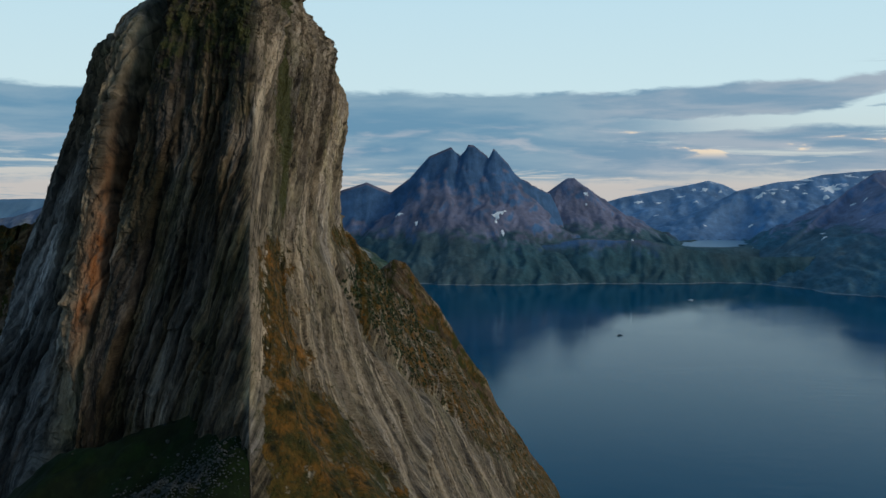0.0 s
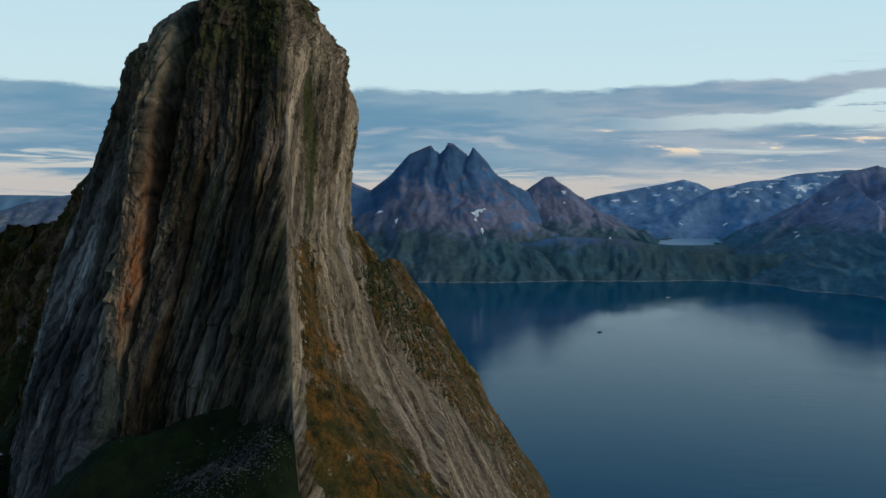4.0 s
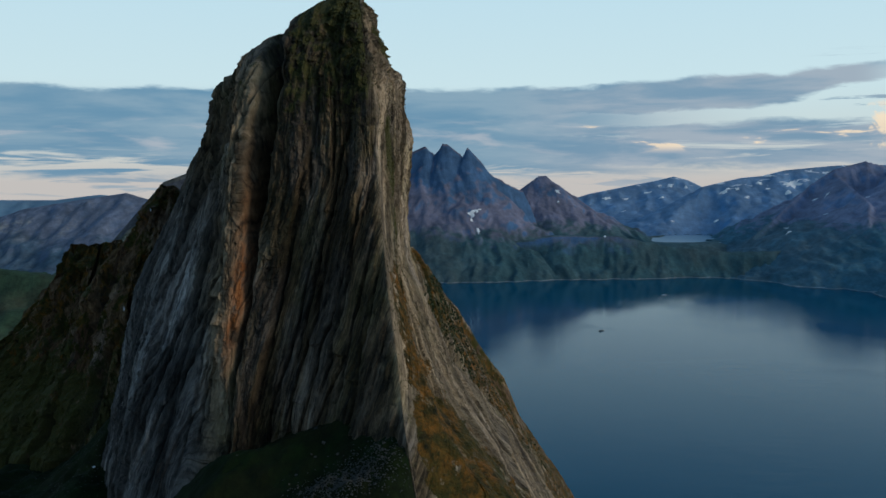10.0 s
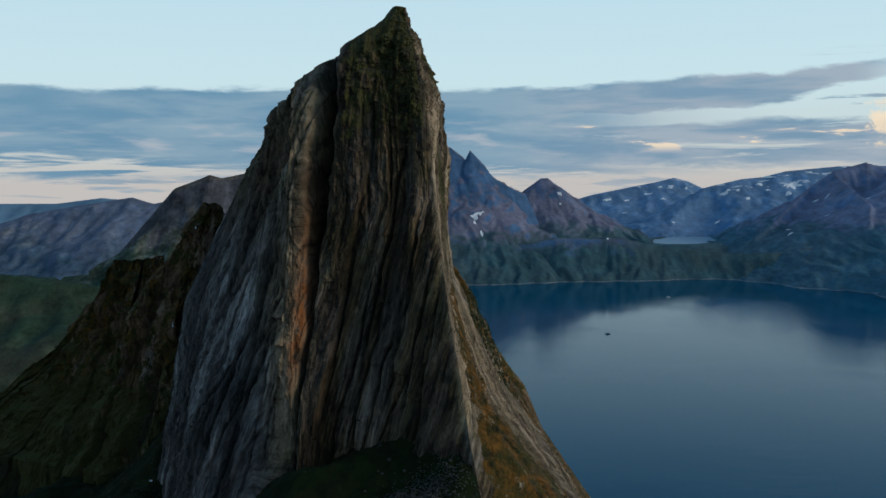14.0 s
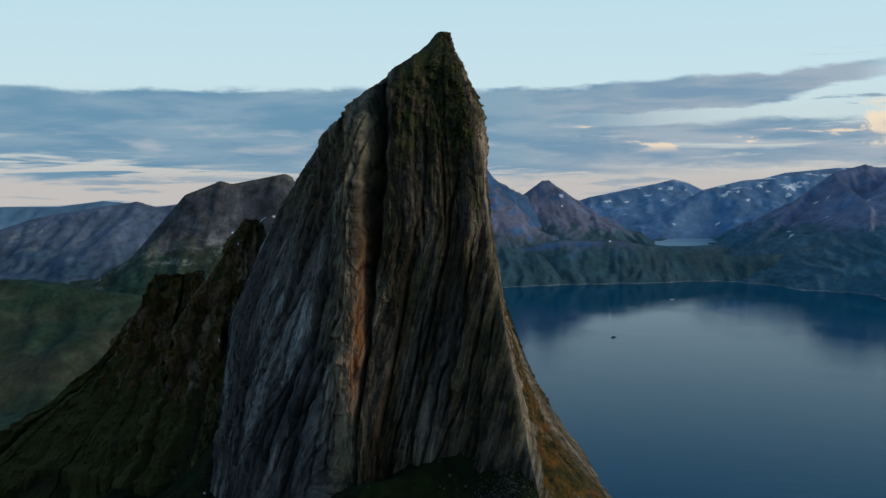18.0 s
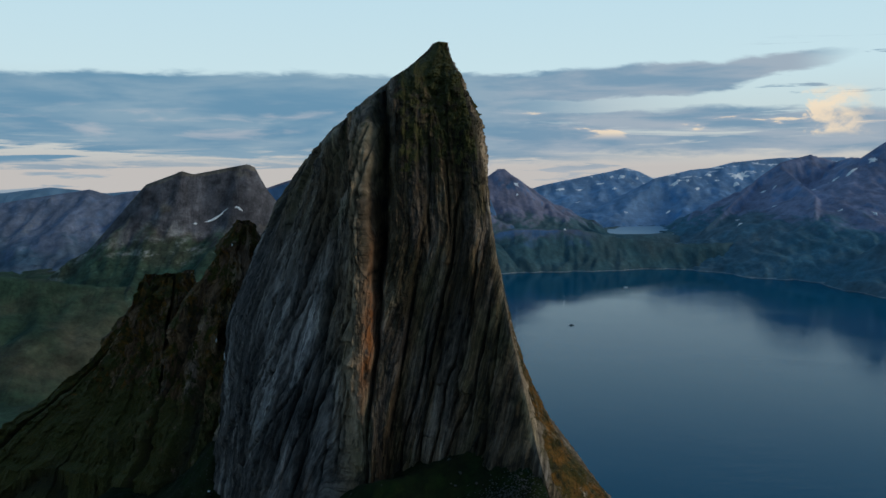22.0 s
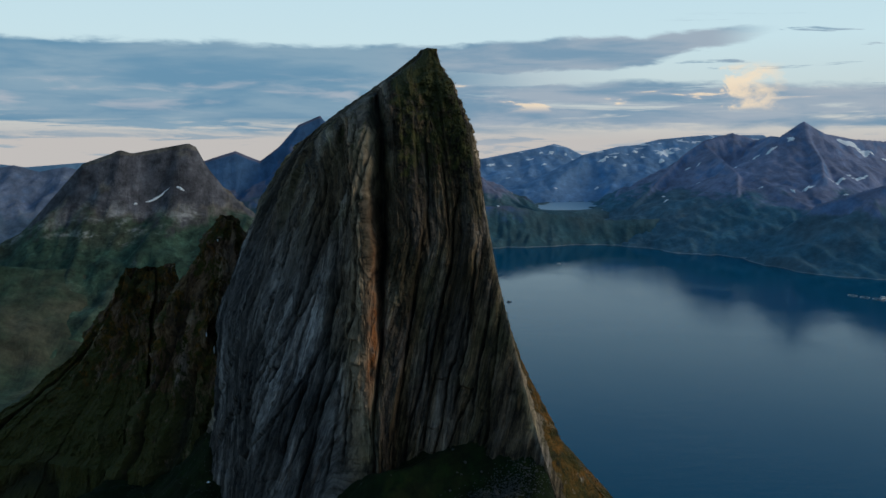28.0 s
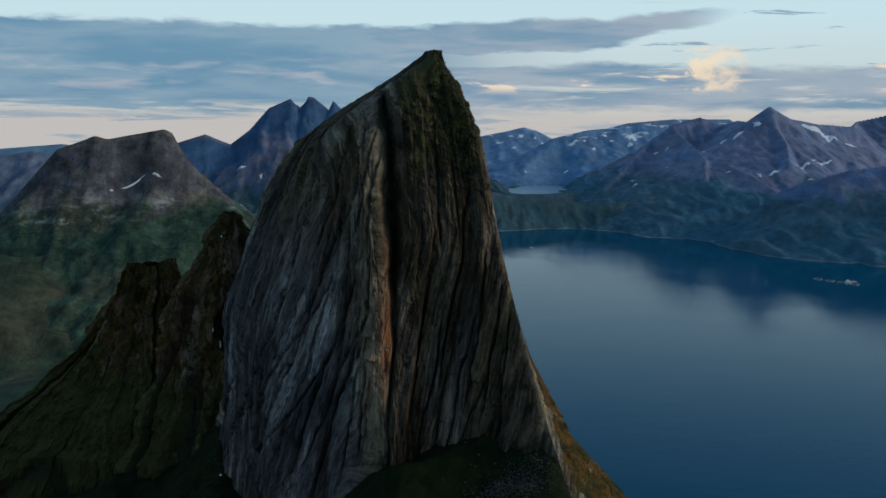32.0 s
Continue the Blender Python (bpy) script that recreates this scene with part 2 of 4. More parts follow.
def cliff_material():
    m, t, b, co = material("cliff_rock")
    flow = t.nodes.new("ShaderNodeCombineXYZ")
    hz = t.nodes.new("ShaderNodeSeparateXYZ")
    t.links.new(co, hz.inputs[0])

    def swerve(freq, upright, metres):
        return math_node(t, "MULTIPLY", math_node(t, "SUBTRACT", noise_node(t, mapped(t, co, (1, 1, upright)), freq, 4, 0.55), 0.5), metres)

    def add(a, k, c):
        return math_node(t, "ADD", math_node(t, "MULTIPLY", a, k), c)

    t.links.new(math_node(t, "ADD", layer(t, "run"), math_node(t, "ADD", swerve(0.035, 0.22, 6.0), swerve(0.16, 0.22, 0.9))), flow.inputs[0])
    t.links.new(hz.outputs[2], flow.inputs[1])
    along = flow.outputs[0]
    hair = noise_node(t, mapped(t, along, (1.7, 0.085, 1)), 1.0, 6, 0.60, 0.5)
    fine = noise_node(t, mapped(t, along, (0.30, 0.030, 1), shift=(11, 2, 0)), 1.0, 6, 0.60, 0.6)
    broad = noise_node(t, mapped(t, along, (0.11, 0.015, 1), shift=(40, 3, 8)), 1.0, 4, 0.55, 0.8)
    bands = noise_node(t, mapped(t, along, (0.050, 0.011, 1), shift=(3, 8, 0)), 1.0, 4, 0.55, 0.5)
    rough = noise_node(t, mapped(t, co, (1, 1, 0.55)), 0.33, 8, 0.70)
    stain = noise_node(t, mapped(t, co, (1, 1, 0.5), shift=(2, 7, 1)), 0.05, 6, 0.62)
    grain = noise_node(t, co, 2.2, 6, 0.65)
    tone1, edge1 = plates(t, along, (0.085, 0.011, 1))
    tone2, edge2 = plates(t, along, (0.24, 0.036, 1))
    value = add(hair, 0.44, add(fine, 0.27, math_node(t, "MULTIPLY", rough, 0.29)))
    dark = ramp(t, value, [(0.39, (0.022, 0.016, 0.009)), (0.47, (0.090, 0.064, 0.035)), (0.53, (0.172, 0.121, 0.067)), (0.61, (0.33, 0.238, 0.140))])
    cool = ramp(t, value, [(0.39, (0.026, 0.025, 0.026)), (0.485, (0.110, 0.103, 0.100)), (0.60, (0.255, 0.236, 0.222))])
    col = mix(t, ramp(t, broad, [(0.46, 0.0), (0.62, 0.6)]), dark, cool)
    olive = ramp(t, value, [(0.39, (0.019, 0.018, 0.008)), (0.5, (0.080, 0.070, 0.029)), (0.60, (0.175, 0.145, 0.066))])
    col = mix(t, ramp(t, stain, [(0.48, 0.0), (0.60, 0.75)]), col, olive)
    col = mix(t, layer(t, "cool"), col, cool)
    col = mix(t, 1.0, col, ramp(t, bands, [(0.34, 0.46), (0.5, 1.0), (0.66, 1.75)], True), "MULTIPLY")
    col = mix(t, 1.0, col, ramp(t, broad, [(0.34, 0.74), (0.5, 1.0), (0.64, 1.32)], True), "MULTIPLY")
    col = mix(t, 0.8, col, ramp(t, tone1, [(0.2, 0.68), (0.5, 1.0), (0.8, 1.40)]), "MULTIPLY")
    col = mix(t, 1.0, col, ramp(t, tone2, [(0.2, 0.66), (0.5, 1.0), (0.8, 1.42)]), "MULTIPLY")
    # the tower wall's shade, multiplied into its rock colour; buttresses evenly darker
    col = mix(t, math_node(t, "MULTIPLY", layer(t, "shade_tone"), 0.78), col, (0.30, 0.25, 0.19), "MULTIPLY")
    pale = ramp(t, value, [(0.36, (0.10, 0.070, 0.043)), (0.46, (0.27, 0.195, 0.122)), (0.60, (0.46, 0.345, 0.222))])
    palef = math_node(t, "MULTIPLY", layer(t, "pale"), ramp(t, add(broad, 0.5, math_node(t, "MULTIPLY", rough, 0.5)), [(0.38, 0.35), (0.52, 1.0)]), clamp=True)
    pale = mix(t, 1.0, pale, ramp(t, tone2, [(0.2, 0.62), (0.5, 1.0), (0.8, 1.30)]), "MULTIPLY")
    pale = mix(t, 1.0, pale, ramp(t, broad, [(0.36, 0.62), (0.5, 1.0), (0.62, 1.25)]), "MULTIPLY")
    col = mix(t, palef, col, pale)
    rust = ramp(t, value, [(0.38, (0.085, 0.030, 0.010)), (0.5, (0.32, 0.105, 0.024)), (0.62, (0.44, 0.18, 0.060))])
    col = mix(t, math_node(t, "MULTIPLY", layer(t, "rust"), ramp(t, add(rough, 0.6, math_node(t, "MULTIPLY", fine, 0.4)), [(0.36, 0.1), (0.48, 1.0)]), clamp=True), col, rust)
    seam = math_node(t, "MULTIPLY", math_node(t, "SUBTRACT", rough, 0.5), 0.20)
    broken = ramp(t, noise_node(t, mapped(t, co, (1, 1, 0.4), shift=(9, 3, 5)), 0.06, 4, 0.6), [(0.46, 0.0), (0.56, 1.0)])
    crack = math_node(t, "MAXIMUM", math_node(t, "MULTIPLY", ramp(t, math_node(t, "ADD", edge1, seam), [(0.004, 1.0), (0.030, 0.0)]), math_node(t, "MULTIPLY", broken, 0.85)),
                      math_node(t, "MULTIPLY", ramp(t, math_node(t, "ADD", edge2, seam), [(0.01, 1.0), (0.06, 0.0)]), math_node(t, "MULTIPLY", broken, 0.7)))
    nick = ramp(t, noise_node(t, mapped(t, along, (0.8, 0.22, 1), shift=(6, 1, 0)), 1.0, 7, 0.72), [(0.30, 1.0), (0.40, 0.0)])
    crack = math_node(t, "MAXIMUM", crack, math_node(t, "MULTIPLY", nick, 0.8))
    bare = math_node(t, "SUBTRACT", 1.0, math_node(t, "MULTIPLY", layer(t, "heath"), 0.8), clamp=True)
    col = mix(t, math_node(t, "MULTIPLY", crack, math_node(t, "MULTIPLY", bare, 0.80)), col, (0.018, 0.015, 0.012))
    heath = ramp(t, noise_node(t, mapped(t, co, (1, 1, 0.7)), 0.22, 9, 0.74), [(0.36, (0.010, 0.010, 0.002)), (0.46, (0.050, 0.034, 0.006)), (0.54, (0.135, 0.062, 0.008)), (0.66, (0.27, 0.112, 0.016))])
    ragged = add(layer(t, "heath"), 1.0, math_node(t, "MULTIPLY", math_node(t, "SUBTRACT", noise_node(t, mapped(t, co, (1, 1, 0.55)), 0.13, 8, 0.74), 0.5), 2.8))
    soft = ramp(t, ragged, [(0.47, 0.0), (0.57, 1.0)])
    green = ramp(t, grain, [(0.34, (0.012, 0.015, 0.002)), (0.55, (0.050, 0.050, 0.007)), (0.70, (0.105, 0.085, 0.014))])
    heath = mix(t, ramp(t, noise_node(t, co, 0.07, 6, 0.65), [(0.42, 0.0), (0.54, 0.9)]), heath, mix(t, layer(t, "ochre"), green, heath))
    col = mix(t, soft, col, heath)
    moss = ramp(t, grain, [(0.3, (0.022, 0.024, 0.007)), (0.55, (0.068, 0.066, 0.016)), (0.75, (0.135, 0.120, 0.032))])
    mf = ramp(t, add(layer(t, "moss"), 1.0, math_node(t, "MULTIPLY", math_node(t, "SUBTRACT", noise_node(t, mapped(t, co, (1, 1, 0.6)), 0.22, 7, 0.7), 0.5), 1.7)), [(0.50, 0.0), (0.66, 0.9)])
    col = mix(t, mf, col, moss)
    # near-black painted over the gully, cracks and joints to deepen their shade
    col = mix(t, math_node(t, "MULTIPLY", layer(t, "recess_shade"), ramp(t, fine, [(0.3, 1.0), (0.7, 0.6)])), col, (0.014, 0.013, 0.012))
    t.links.new(col, b.inputs["Base Color"])
    t.links.new(ramp(t, grain, [(0.3, 0.72), (0.7, 0.95)]), b.inputs["Roughness"])
    b.inputs["Specular IOR Level"].default_value = 0.2
    h = add(fine, 0.22, add(hair, 0.34, add(grain, 0.14, math_node(t, "MULTIPLY", rough, 0.7))))
    h = math_node(t, "ADD", h, math_node(t, "MULTIPLY", tone2, 0.35))
    h = math_node(t, "SUBTRACT", h, math_node(t, "MULTIPLY", crack, 0.5))
    bump(t, b, h, 1.0, 1.2)
    return m


def slope_material(name, cliff, talus, green, line, band, scale=0.02, low=None, mottle=1.0, bare=None, snow=None):
    """Mountain side: steep cliffs, gentler talus, heath below a wandering line, pale rock at the waterline."""
    m, t, b, co = material(name)
    geo = t.nodes.new("ShaderNodeNewGeometry")
    up = t.nodes.new("ShaderNodeSeparateXYZ")
    t.links.new(geo.outputs["Normal"], up.inputs[0])
    pz = t.nodes.new("ShaderNodeSeparateXYZ")
    t.links.new(co, pz.inputs[0])

    def around(value, k):
        return math_node(t, "MULTIPLY", math_node(t, "SUBTRACT", value, 0.5), k)

    rib = noise_node(t, mapped(t, co, (1.0, 0.35, 0.22)), scale, 8, 0.62, 0.6)
    blot = noise_node(t, co, scale * 0.30, 6, 0.6)
    grain = noise_node(t, co, scale * 5, 6, 0.65)
    stripe = noise_node(t, mapped(t, co, (0.7, 0.7, 1.5)), scale * 0.8, 6, 0.62, 0.4)
    gentle = ramp(t, math_node(t, "ADD", up.outputs[2], math_node(t, "ADD", around(rib, 0.7), around(blot, 0.4))), [(0.60, 0.0), (0.80, 1.0)], True)
    swing = 0.42 * mottle
    rk = mix(t, gentle, cliff, talus)
    rk = mix(t, 1.0, rk, ramp(t, rib, [(0.30, 1 - 0.7 * swing), (0.5, 1.0), (0.70, 1 + 0.7 * swing)]), "MULTIPLY")
    gr = ramp(t, grain, [(0.28, tuple(c * (1 - 0.5 * swing) for c in green)), (0.75, tuple(min(1, c * (1 + 0.8 * swing)) for c in green))])
    if low:
        gr = mix(t, ramp(t, blot, [(0.44, 0.0), (0.60, 1.0)]), gr, ramp(t, grain, [(0.3, tuple(c * (1 - 0.5 * swing) for c in low)), (0.7, tuple(c * (1 + 0.5 * swing) for c in low))]))
    f = math_node(t, "ADD", math_node(t, "DIVIDE", math_node(t, "SUBTRACT", line, pz.outputs[2]), band), math_node(t, "ADD", around(rib, 2.4), around(blot, 2.6)))
    f = math_node(t, "ADD", f, math_node(t, "ADD", math_node(t, "MULTIPLY", math_node(t, "SUBTRACT", up.outputs[2], 0.62), 2.4), around(grain, 0.7)))
    col = mix(t, ramp(t, f, [(0.15, 0.0), (0.95, 1.0)], True), rk, gr)
    shore = math_node(t, "LESS_THAN", math_node(t, "ADD", pz.outputs[2], around(grain, 6.0)), 1.8)
    col = mix(t, math_node(t, "MULTIPLY", shore, 0.55), col, (0.30, 0.31, 0.31))
    if bare:
        lift = math_node(t, "MULTIPLY", ramp(t, math_node(t, "ADD", stripe, around(grain, 0.35)), [(0.50, 0.0), (0.62, 1.0)]),
                         ramp(t, math_node(t, "DIVIDE", math_node(t, "SUBTRACT", pz.outputs[2], bare[0]), bare[1] - bare[0], clamp=True), [(0.0, 0.0), (0.3, 1.0), (0.7, 1.0), (1.0, 0.0)]))
        lift = math_node(t, "MULTIPLY", lift, ramp(t, blot, [(0.45, 0.0), (0.55, 1.0)]))
        col = mix(t, math_node(t, "MULTIPLY", lift, 0.80), col, (0.26, 0.25, 0.235))
    col = mix(t, 1.0, col, ramp(t, stripe, [(0.34, 1 - 0.30 * mottle), (0.5, 1.0), (0.66, 1 + 0.32 * mottle)]), "MULTIPLY")
    speck = noise_node(t, mapped(t, co, (1.0, 0.8, 0.7), shift=(4, 4, 9)), scale * 2.4, 8, 0.74)
    col = mix(t, 1.0, col, ramp(t, speck, [(0.34, 1 - 0.42 * mottle), (0.5, 1.0), (0.66, 1 + 0.5 * mottle)]), "MULTIPLY")
    if snow:
        drift = noise_node(t, mapped(t, co, (0.55, 0.8, 2.2), (0, 0.35, 0)), snow[1], 5, 0.62, 0.6)
        left = ramp(t, math_node(t, "ADD", drift, math_node(t, "ADD", around(grain, 0.12), math_node(t, "MULTIPLY", math_node(t, "SUBTRACT", 1.0, math_node(t, "DIVIDE", math_node(t, "SUBTRACT", pz.outputs[2], snow[0]), 120.0, clamp=True)), -0.12))), [(snow[2], 0.0), (snow[2] + 0.02, 1.0)])
        col = mix(t, left, col, (0.80, 0.83, 0.88))
    t.links.new(col, b.inputs["Base Color"])
    b.inputs["Roughness"].default_value = 0.9
    b.inputs["Specular IOR Level"].default_value = 0.15
    bump(t, b, math_node(t, "ADD", rib, math_node(t, "MULTIPLY", grain, 0.25)), 0.3 + 0.4 * mottle, 0.16 / scale)
    return m


def sea_material(name="fjord_water", rough=0.04, body=(0.001, 0.074, 0.142)):
    m, t, b, co = material(name)
    b.inputs["Base Color"].default_value = (*body, 1)
    b.inputs["Roughness"].default_value = rough
    b.inputs["IOR"].default_value = 1.15
    b.inputs["Specular Tint"].default_value = (0.80, 0.93, 1.0, 1)
    b.inputs["Specular IOR Level"].default_value = 0.4
    calm = noise_node(t, mapped(t, co, (1, 1, 1)), 0.0035, 3, 0.5, 0.8)
    gust = ramp(t, calm, [(0.38, 0.35), (0.62, 1.0)])
    swell = noise_node(t, mapped(t, co, (0.55, 1.25, 1), (0, 0, 0.35)), 0.055, 5, 0.62)
    chop = noise_node(t, mapped(t, co, (0.7, 1.2, 1), (0, 0, -0.3)), 0.32, 4, 0.6)
    h = math_node(t, "MULTIPLY", math_node(t, "ADD", math_node(t, "MULTIPLY", swell, 1.3), math_node(t, "MULTIPLY", chop, 0.5)), gust)
    bump(t, b, h, 0.16, 1.2)
    return m


def plain_material(name, colour, rough, scale, spread=0.35, metal=0.0):
    m, t, b, co = material(name)
    n = noise_node(t, co, scale, 6, 0.65)
    lo, hi = tuple(c * (1 - spread) for c in colour), tuple(min(1, c * (1 + spread)) for c in colour)
    t.links.new(ramp(t, n, [(0.3, lo), (0.7, hi)]), b.inputs["Base Color"])
    t.links.new(ramp(t, n, [(0.3, min(1, rough * 0.85)), (0.7, min(1, rough * 1.1))]), b.inputs["Roughness"])
    b.inputs["Metallic"].default_value = metal
    bump(t, b, n, 0.3, 0.15 / scale)
    return m


CLIFF = cliff_material()
SEA = sea_material()
# the lake's pale body colour stands in for bright sky reflected in it
LAKE = sea_material("sky_sheen_lake_water", 0.25, (0.34, 0.46, 0.54))
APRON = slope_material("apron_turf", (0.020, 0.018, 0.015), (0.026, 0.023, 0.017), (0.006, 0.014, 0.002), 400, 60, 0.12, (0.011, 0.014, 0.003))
VALLEY = slope_material("valley_heath", (0.095, 0.095, 0.085), (0.115, 0.11, 0.095), (0.029, 0.052, 0.030), 260, 60, 0.016, (0.066, 0.064, 0.040), 1.0)
LEFT_ROCK = slope_material("left_mountain_side", (0.090, 0.086, 0.094), (0.130, 0.112, 0.092), (0.038, 0.066, 0.042), 232, 40, 0.03, (0.072, 0.084, 0.054), 1.25, (145, 265))
# the distant sides below have blue aerial haze mixed into their base colours
TRI_HAZED = slope_material("three_peak_side", (0.070, 0.138, 0.258), (0.165, 0.165, 0.228), (0.046, 0.100, 0.118), 135, 60, 0.011, (0.068, 0.106, 0.118), 0.6)
RIGHT_HAZED = slope_material("right_massif_side", (0.145, 0.220, 0.380), (0.215, 0.232, 0.335), (0.057, 0.140, 0.192), 150, 70, 0.011, (0.090, 0.150, 0.190), 0.6)
FAR_HAZED = slope_material("far_range_side", (0.125, 0.265, 0.480), (0.180, 0.285, 0.440), (0.10, 0.17, 0.24), 60, 60, 0.010, None, 0.5, None, (205, 0.020, 0.585))
PURPLE_HAZED = slope_material("mauve_range_side", (0.110, 0.150, 0.235), (0.145, 0.170, 0.235), (0.060, 0.105, 0.150), 150, 60, 0.018, (0.088, 0.120, 0.165), 0.7, (150, 270))
BLUE_HAZED = slope_material("farthest_range_side", (0.14, 0.25, 0.36), (0.16, 0.26, 0.36), (0.12, 0.2, 0.28), 60, 60, 0.006, None, 0.3)
SNOW = plain_material("old_snow", (0.90, 0.91, 0.93), 0.6, 0.08, 0.06)
HULL_DARK = plain_material("dark_hull_paint", (0.02, 0.024, 0.03), 0.5, 1.5)
HULL_WHITE = plain_material("white_boat_paint", (0.78, 0.79, 0.78), 0.45, 1.0, 0.08)
DECK = plain_material("grey_deck", (0.32, 0.33, 0.34), 0.7, 1.5)
GLASS_DARK = plain_material("dark_cabin_glass", (0.015, 0.02, 0.025), 0.12, 1.0)
PLASTIC = plain_material("weathered_grey_float", (0.34, 0.37, 0.39), 0.6, 0.6)
STONE = plain_material("lichened_boulder", (0.052, 0.052, 0.046), 0.9, 1.3, 0.6)
LEAF = plain_material("birch_scrub_leaves", (0.034, 0.050, 0.014), 0.8, 0.6, 0.55)
GRASS = plain_material("olive_ledge_grass", (0.075, 0.070, 0.018), 0.85, 0.3, 0.6)


# ---- the rock tower and its buttresses ----
def smooth_axis(a, sigma, axis):
    r = max(1, int(3 * sigma))
    k = np.exp(-0.5 * (np.arange(-r, r + 1) / sigma) ** 2)
    k /= k.sum()
    pad = [(0, 0)] * a.ndim
    pad[axis] = (r, r)
    b = np.pad(a, pad, mode="edge")
    return np.apply_along_axis(lambda q: np.convolve(q, k, "valid"), axis, b)


def loft(edges, z_levels, counts, soften=2.0):
    """Plan outlines through the edge lines (each a list of z, x, y), level by level, from one edge to the next."""
    lines = []
    for e in edges:
        e = sorted(e)
        ez, ex, ey = (np.array(q, float) for q in zip(*e))
        x, y = np.interp(z_levels, ez, ex), np.interp(z_levels, ez, ey)
        lines.append((smooth_axis(x, 8, 0), smooth_axis(y, 8, 0)))
    xs, ys, us = [], [], []
    for k, n in enumerate(counts):
        (x0, y0), (x1, y1) = lines[k], lines[(k + 1) % len(lines)]
        s = (np.arange(n) / n)[None, :]
        xs.append(x0[:, None] + (x1 - x0)[:, None] * s)
        ys.append(y0[:, None] + (y1 - y0)[:, None] * s)
        us.append(k + s[0])
    x, y, u = np.concatenate(xs, 1), np.concatenate(ys, 1), np.concatenate(us)
    if soften:
        n = x.shape[1]
        wrap = lambda a: smooth_axis(np.concatenate([a[:, -40:], a, a[:, :40]], 1), soften, 1)[:, 40:40 + n]
        x, y = wrap(x), wrap(y)
    return x, y, u


def outward(x, y):
    tx = np.roll(x, -3, 1) - np.roll(x, 3, 1)
    ty = np.roll(y, -3, 1) - np.roll(y, 3, 1)
    l = np.maximum(np.hypot(tx, ty), 1e-6)
    return ty / l, -tx / l


def bell(v, centre, width):
    return np.exp(-((v - centre) / width) ** 2)


def step(v, a, b):
    q = np.clip((v - a) / (b - a), 0, 1)
    return q * q * (3 - 2 * q)


def cell(n, seed):
    """A fixed random number from 0 to 1 for each whole number."""
    seed = int(seed)
    k = (n.astype(np.int64) * 73 + seed * 131) & 255
    return _perm[_perm[k] + (seed & 255)] / 255.0


def slabs(s, z, width, length, seed):
    """Upright plates of uneven width and length, some proud and some set back; also the joint between them."""
    s = s + 0.6 * width * perlin(s / (1.9 * width), z / (4.0 * length), seed + 0.37)
    k = np.floor(s / width)
    f = s / width - k
    zz = z / length + 3.0 * cell(k, seed) + 0.55 * f
    j = np.floor(zz)
    g = zz - j
    here, below = cell(k * 7 + j, seed + 1), cell(k * 7 + j - 1, seed + 1)
    h = below + (here - below) * step(g, 0.0, 0.045)
    joint = np.clip(1 - np.minimum(f, 1 - f) * width / 0.5, 0, 1) * (0.2 + 0.8 * cell(k + 3, seed + 2))
    # joints open and close along their length
    joint = joint * step(perlin(s * 0.02 + 7.7, z * 0.022, seed + 0.61), -0.12, 0.22)
    return h - 0.5 + 0.9 * (f - 0.5) * (cell(k, seed + 4) - 0.4), joint


def flutes(s, z, seed, scale=1.0):
    """Relief of a face of upright slabs; s runs along the face, z up it."""
    w = s + 5.0 * perlin(s * 0.030, z * 0.010, seed) + 0.9 * perlin(s * 0.08, z * 0.016, seed + 4) + 0.5 * perlin(s * 0.3, z * 0.09, seed + 5)
    w = w / scale
    big = fbm(w * 0.045, z * 0.007, seed + 1, 3)
    a, ja = slabs(w, z / scale, 14.0, 75, seed + 10)
    b, jb = slabs(w + 3 + 0.06 * z, z / scale, 5.6, 32, seed + 20)
    c, jc = slabs(w + 1 - 0.05 * z, z / scale, 2.2, 12, seed + 30)
    chips = fbm(w * 0.26, z * 0.17, seed + 2, 6, 0.66)
    kb = np.floor(w / 2.9 + 0.3 * np.floor(z / (6.5 * scale)))
    block = cell(kb * 31 + np.floor(z / (6.5 * scale) + 2.2 * cell(kb, int(seed) + 41)), int(seed) + 42) - 0.5
    patch = step(perlin(w * 0.04, z * 0.03, seed + 6), 0.0, 0.35)
    kc = np.floor(w / 5.1 + 9)
    ledge = cell(kc * 17 + np.floor(z / (17 * scale) + 3.1 * cell(kc, int(seed) + 51) + 0.12 * w / 5.1), int(seed) + 52) - 0.5
    d = 3.4 * big + 4.6 * a + 1.7 * b + 0.45 * c + 0.95 * chips + 0.9 * block * patch + 0.9 * ledge - 2.0 * ja - 0.7 * jb - 0.25 * jc
    return d * scale, np.maximum(ja, 0.6 * jb)


LEFT_EDGE = [(394, -3, 530), (386, -13, 540), (378, -24, 556), (366, -42, 588), (350, -62.5, 614), (335, -74, 608), (317, -85, 592), (289, -97, 575), (262, -107, 562), (215, -107, 531), (150, -114, 505), (-5, -150, 470)]
SLAB_EDGE = [(394, -2.5, 524), (386, -8, 517), (372, -27, 511), (355, -46.5, 504), (337, -55.5, 496), (317, -59, 489), (300, -62, 484), (270, -71, 479), (243, -73, 468), (215, -74, 456), (150, -76, 440), (-5, -90, 400)]
RIB_EDGE = [(394, -1, 522), (386, -4, 513), (372, -16, 500), (355, -30, 488), (337, -34, 481), (317, -37, 472), (300, -39, 466), (270, -41, 456), (243, -37, 446), (215, -36, 438), (150, -36, 420), (-5, -36, 390)]
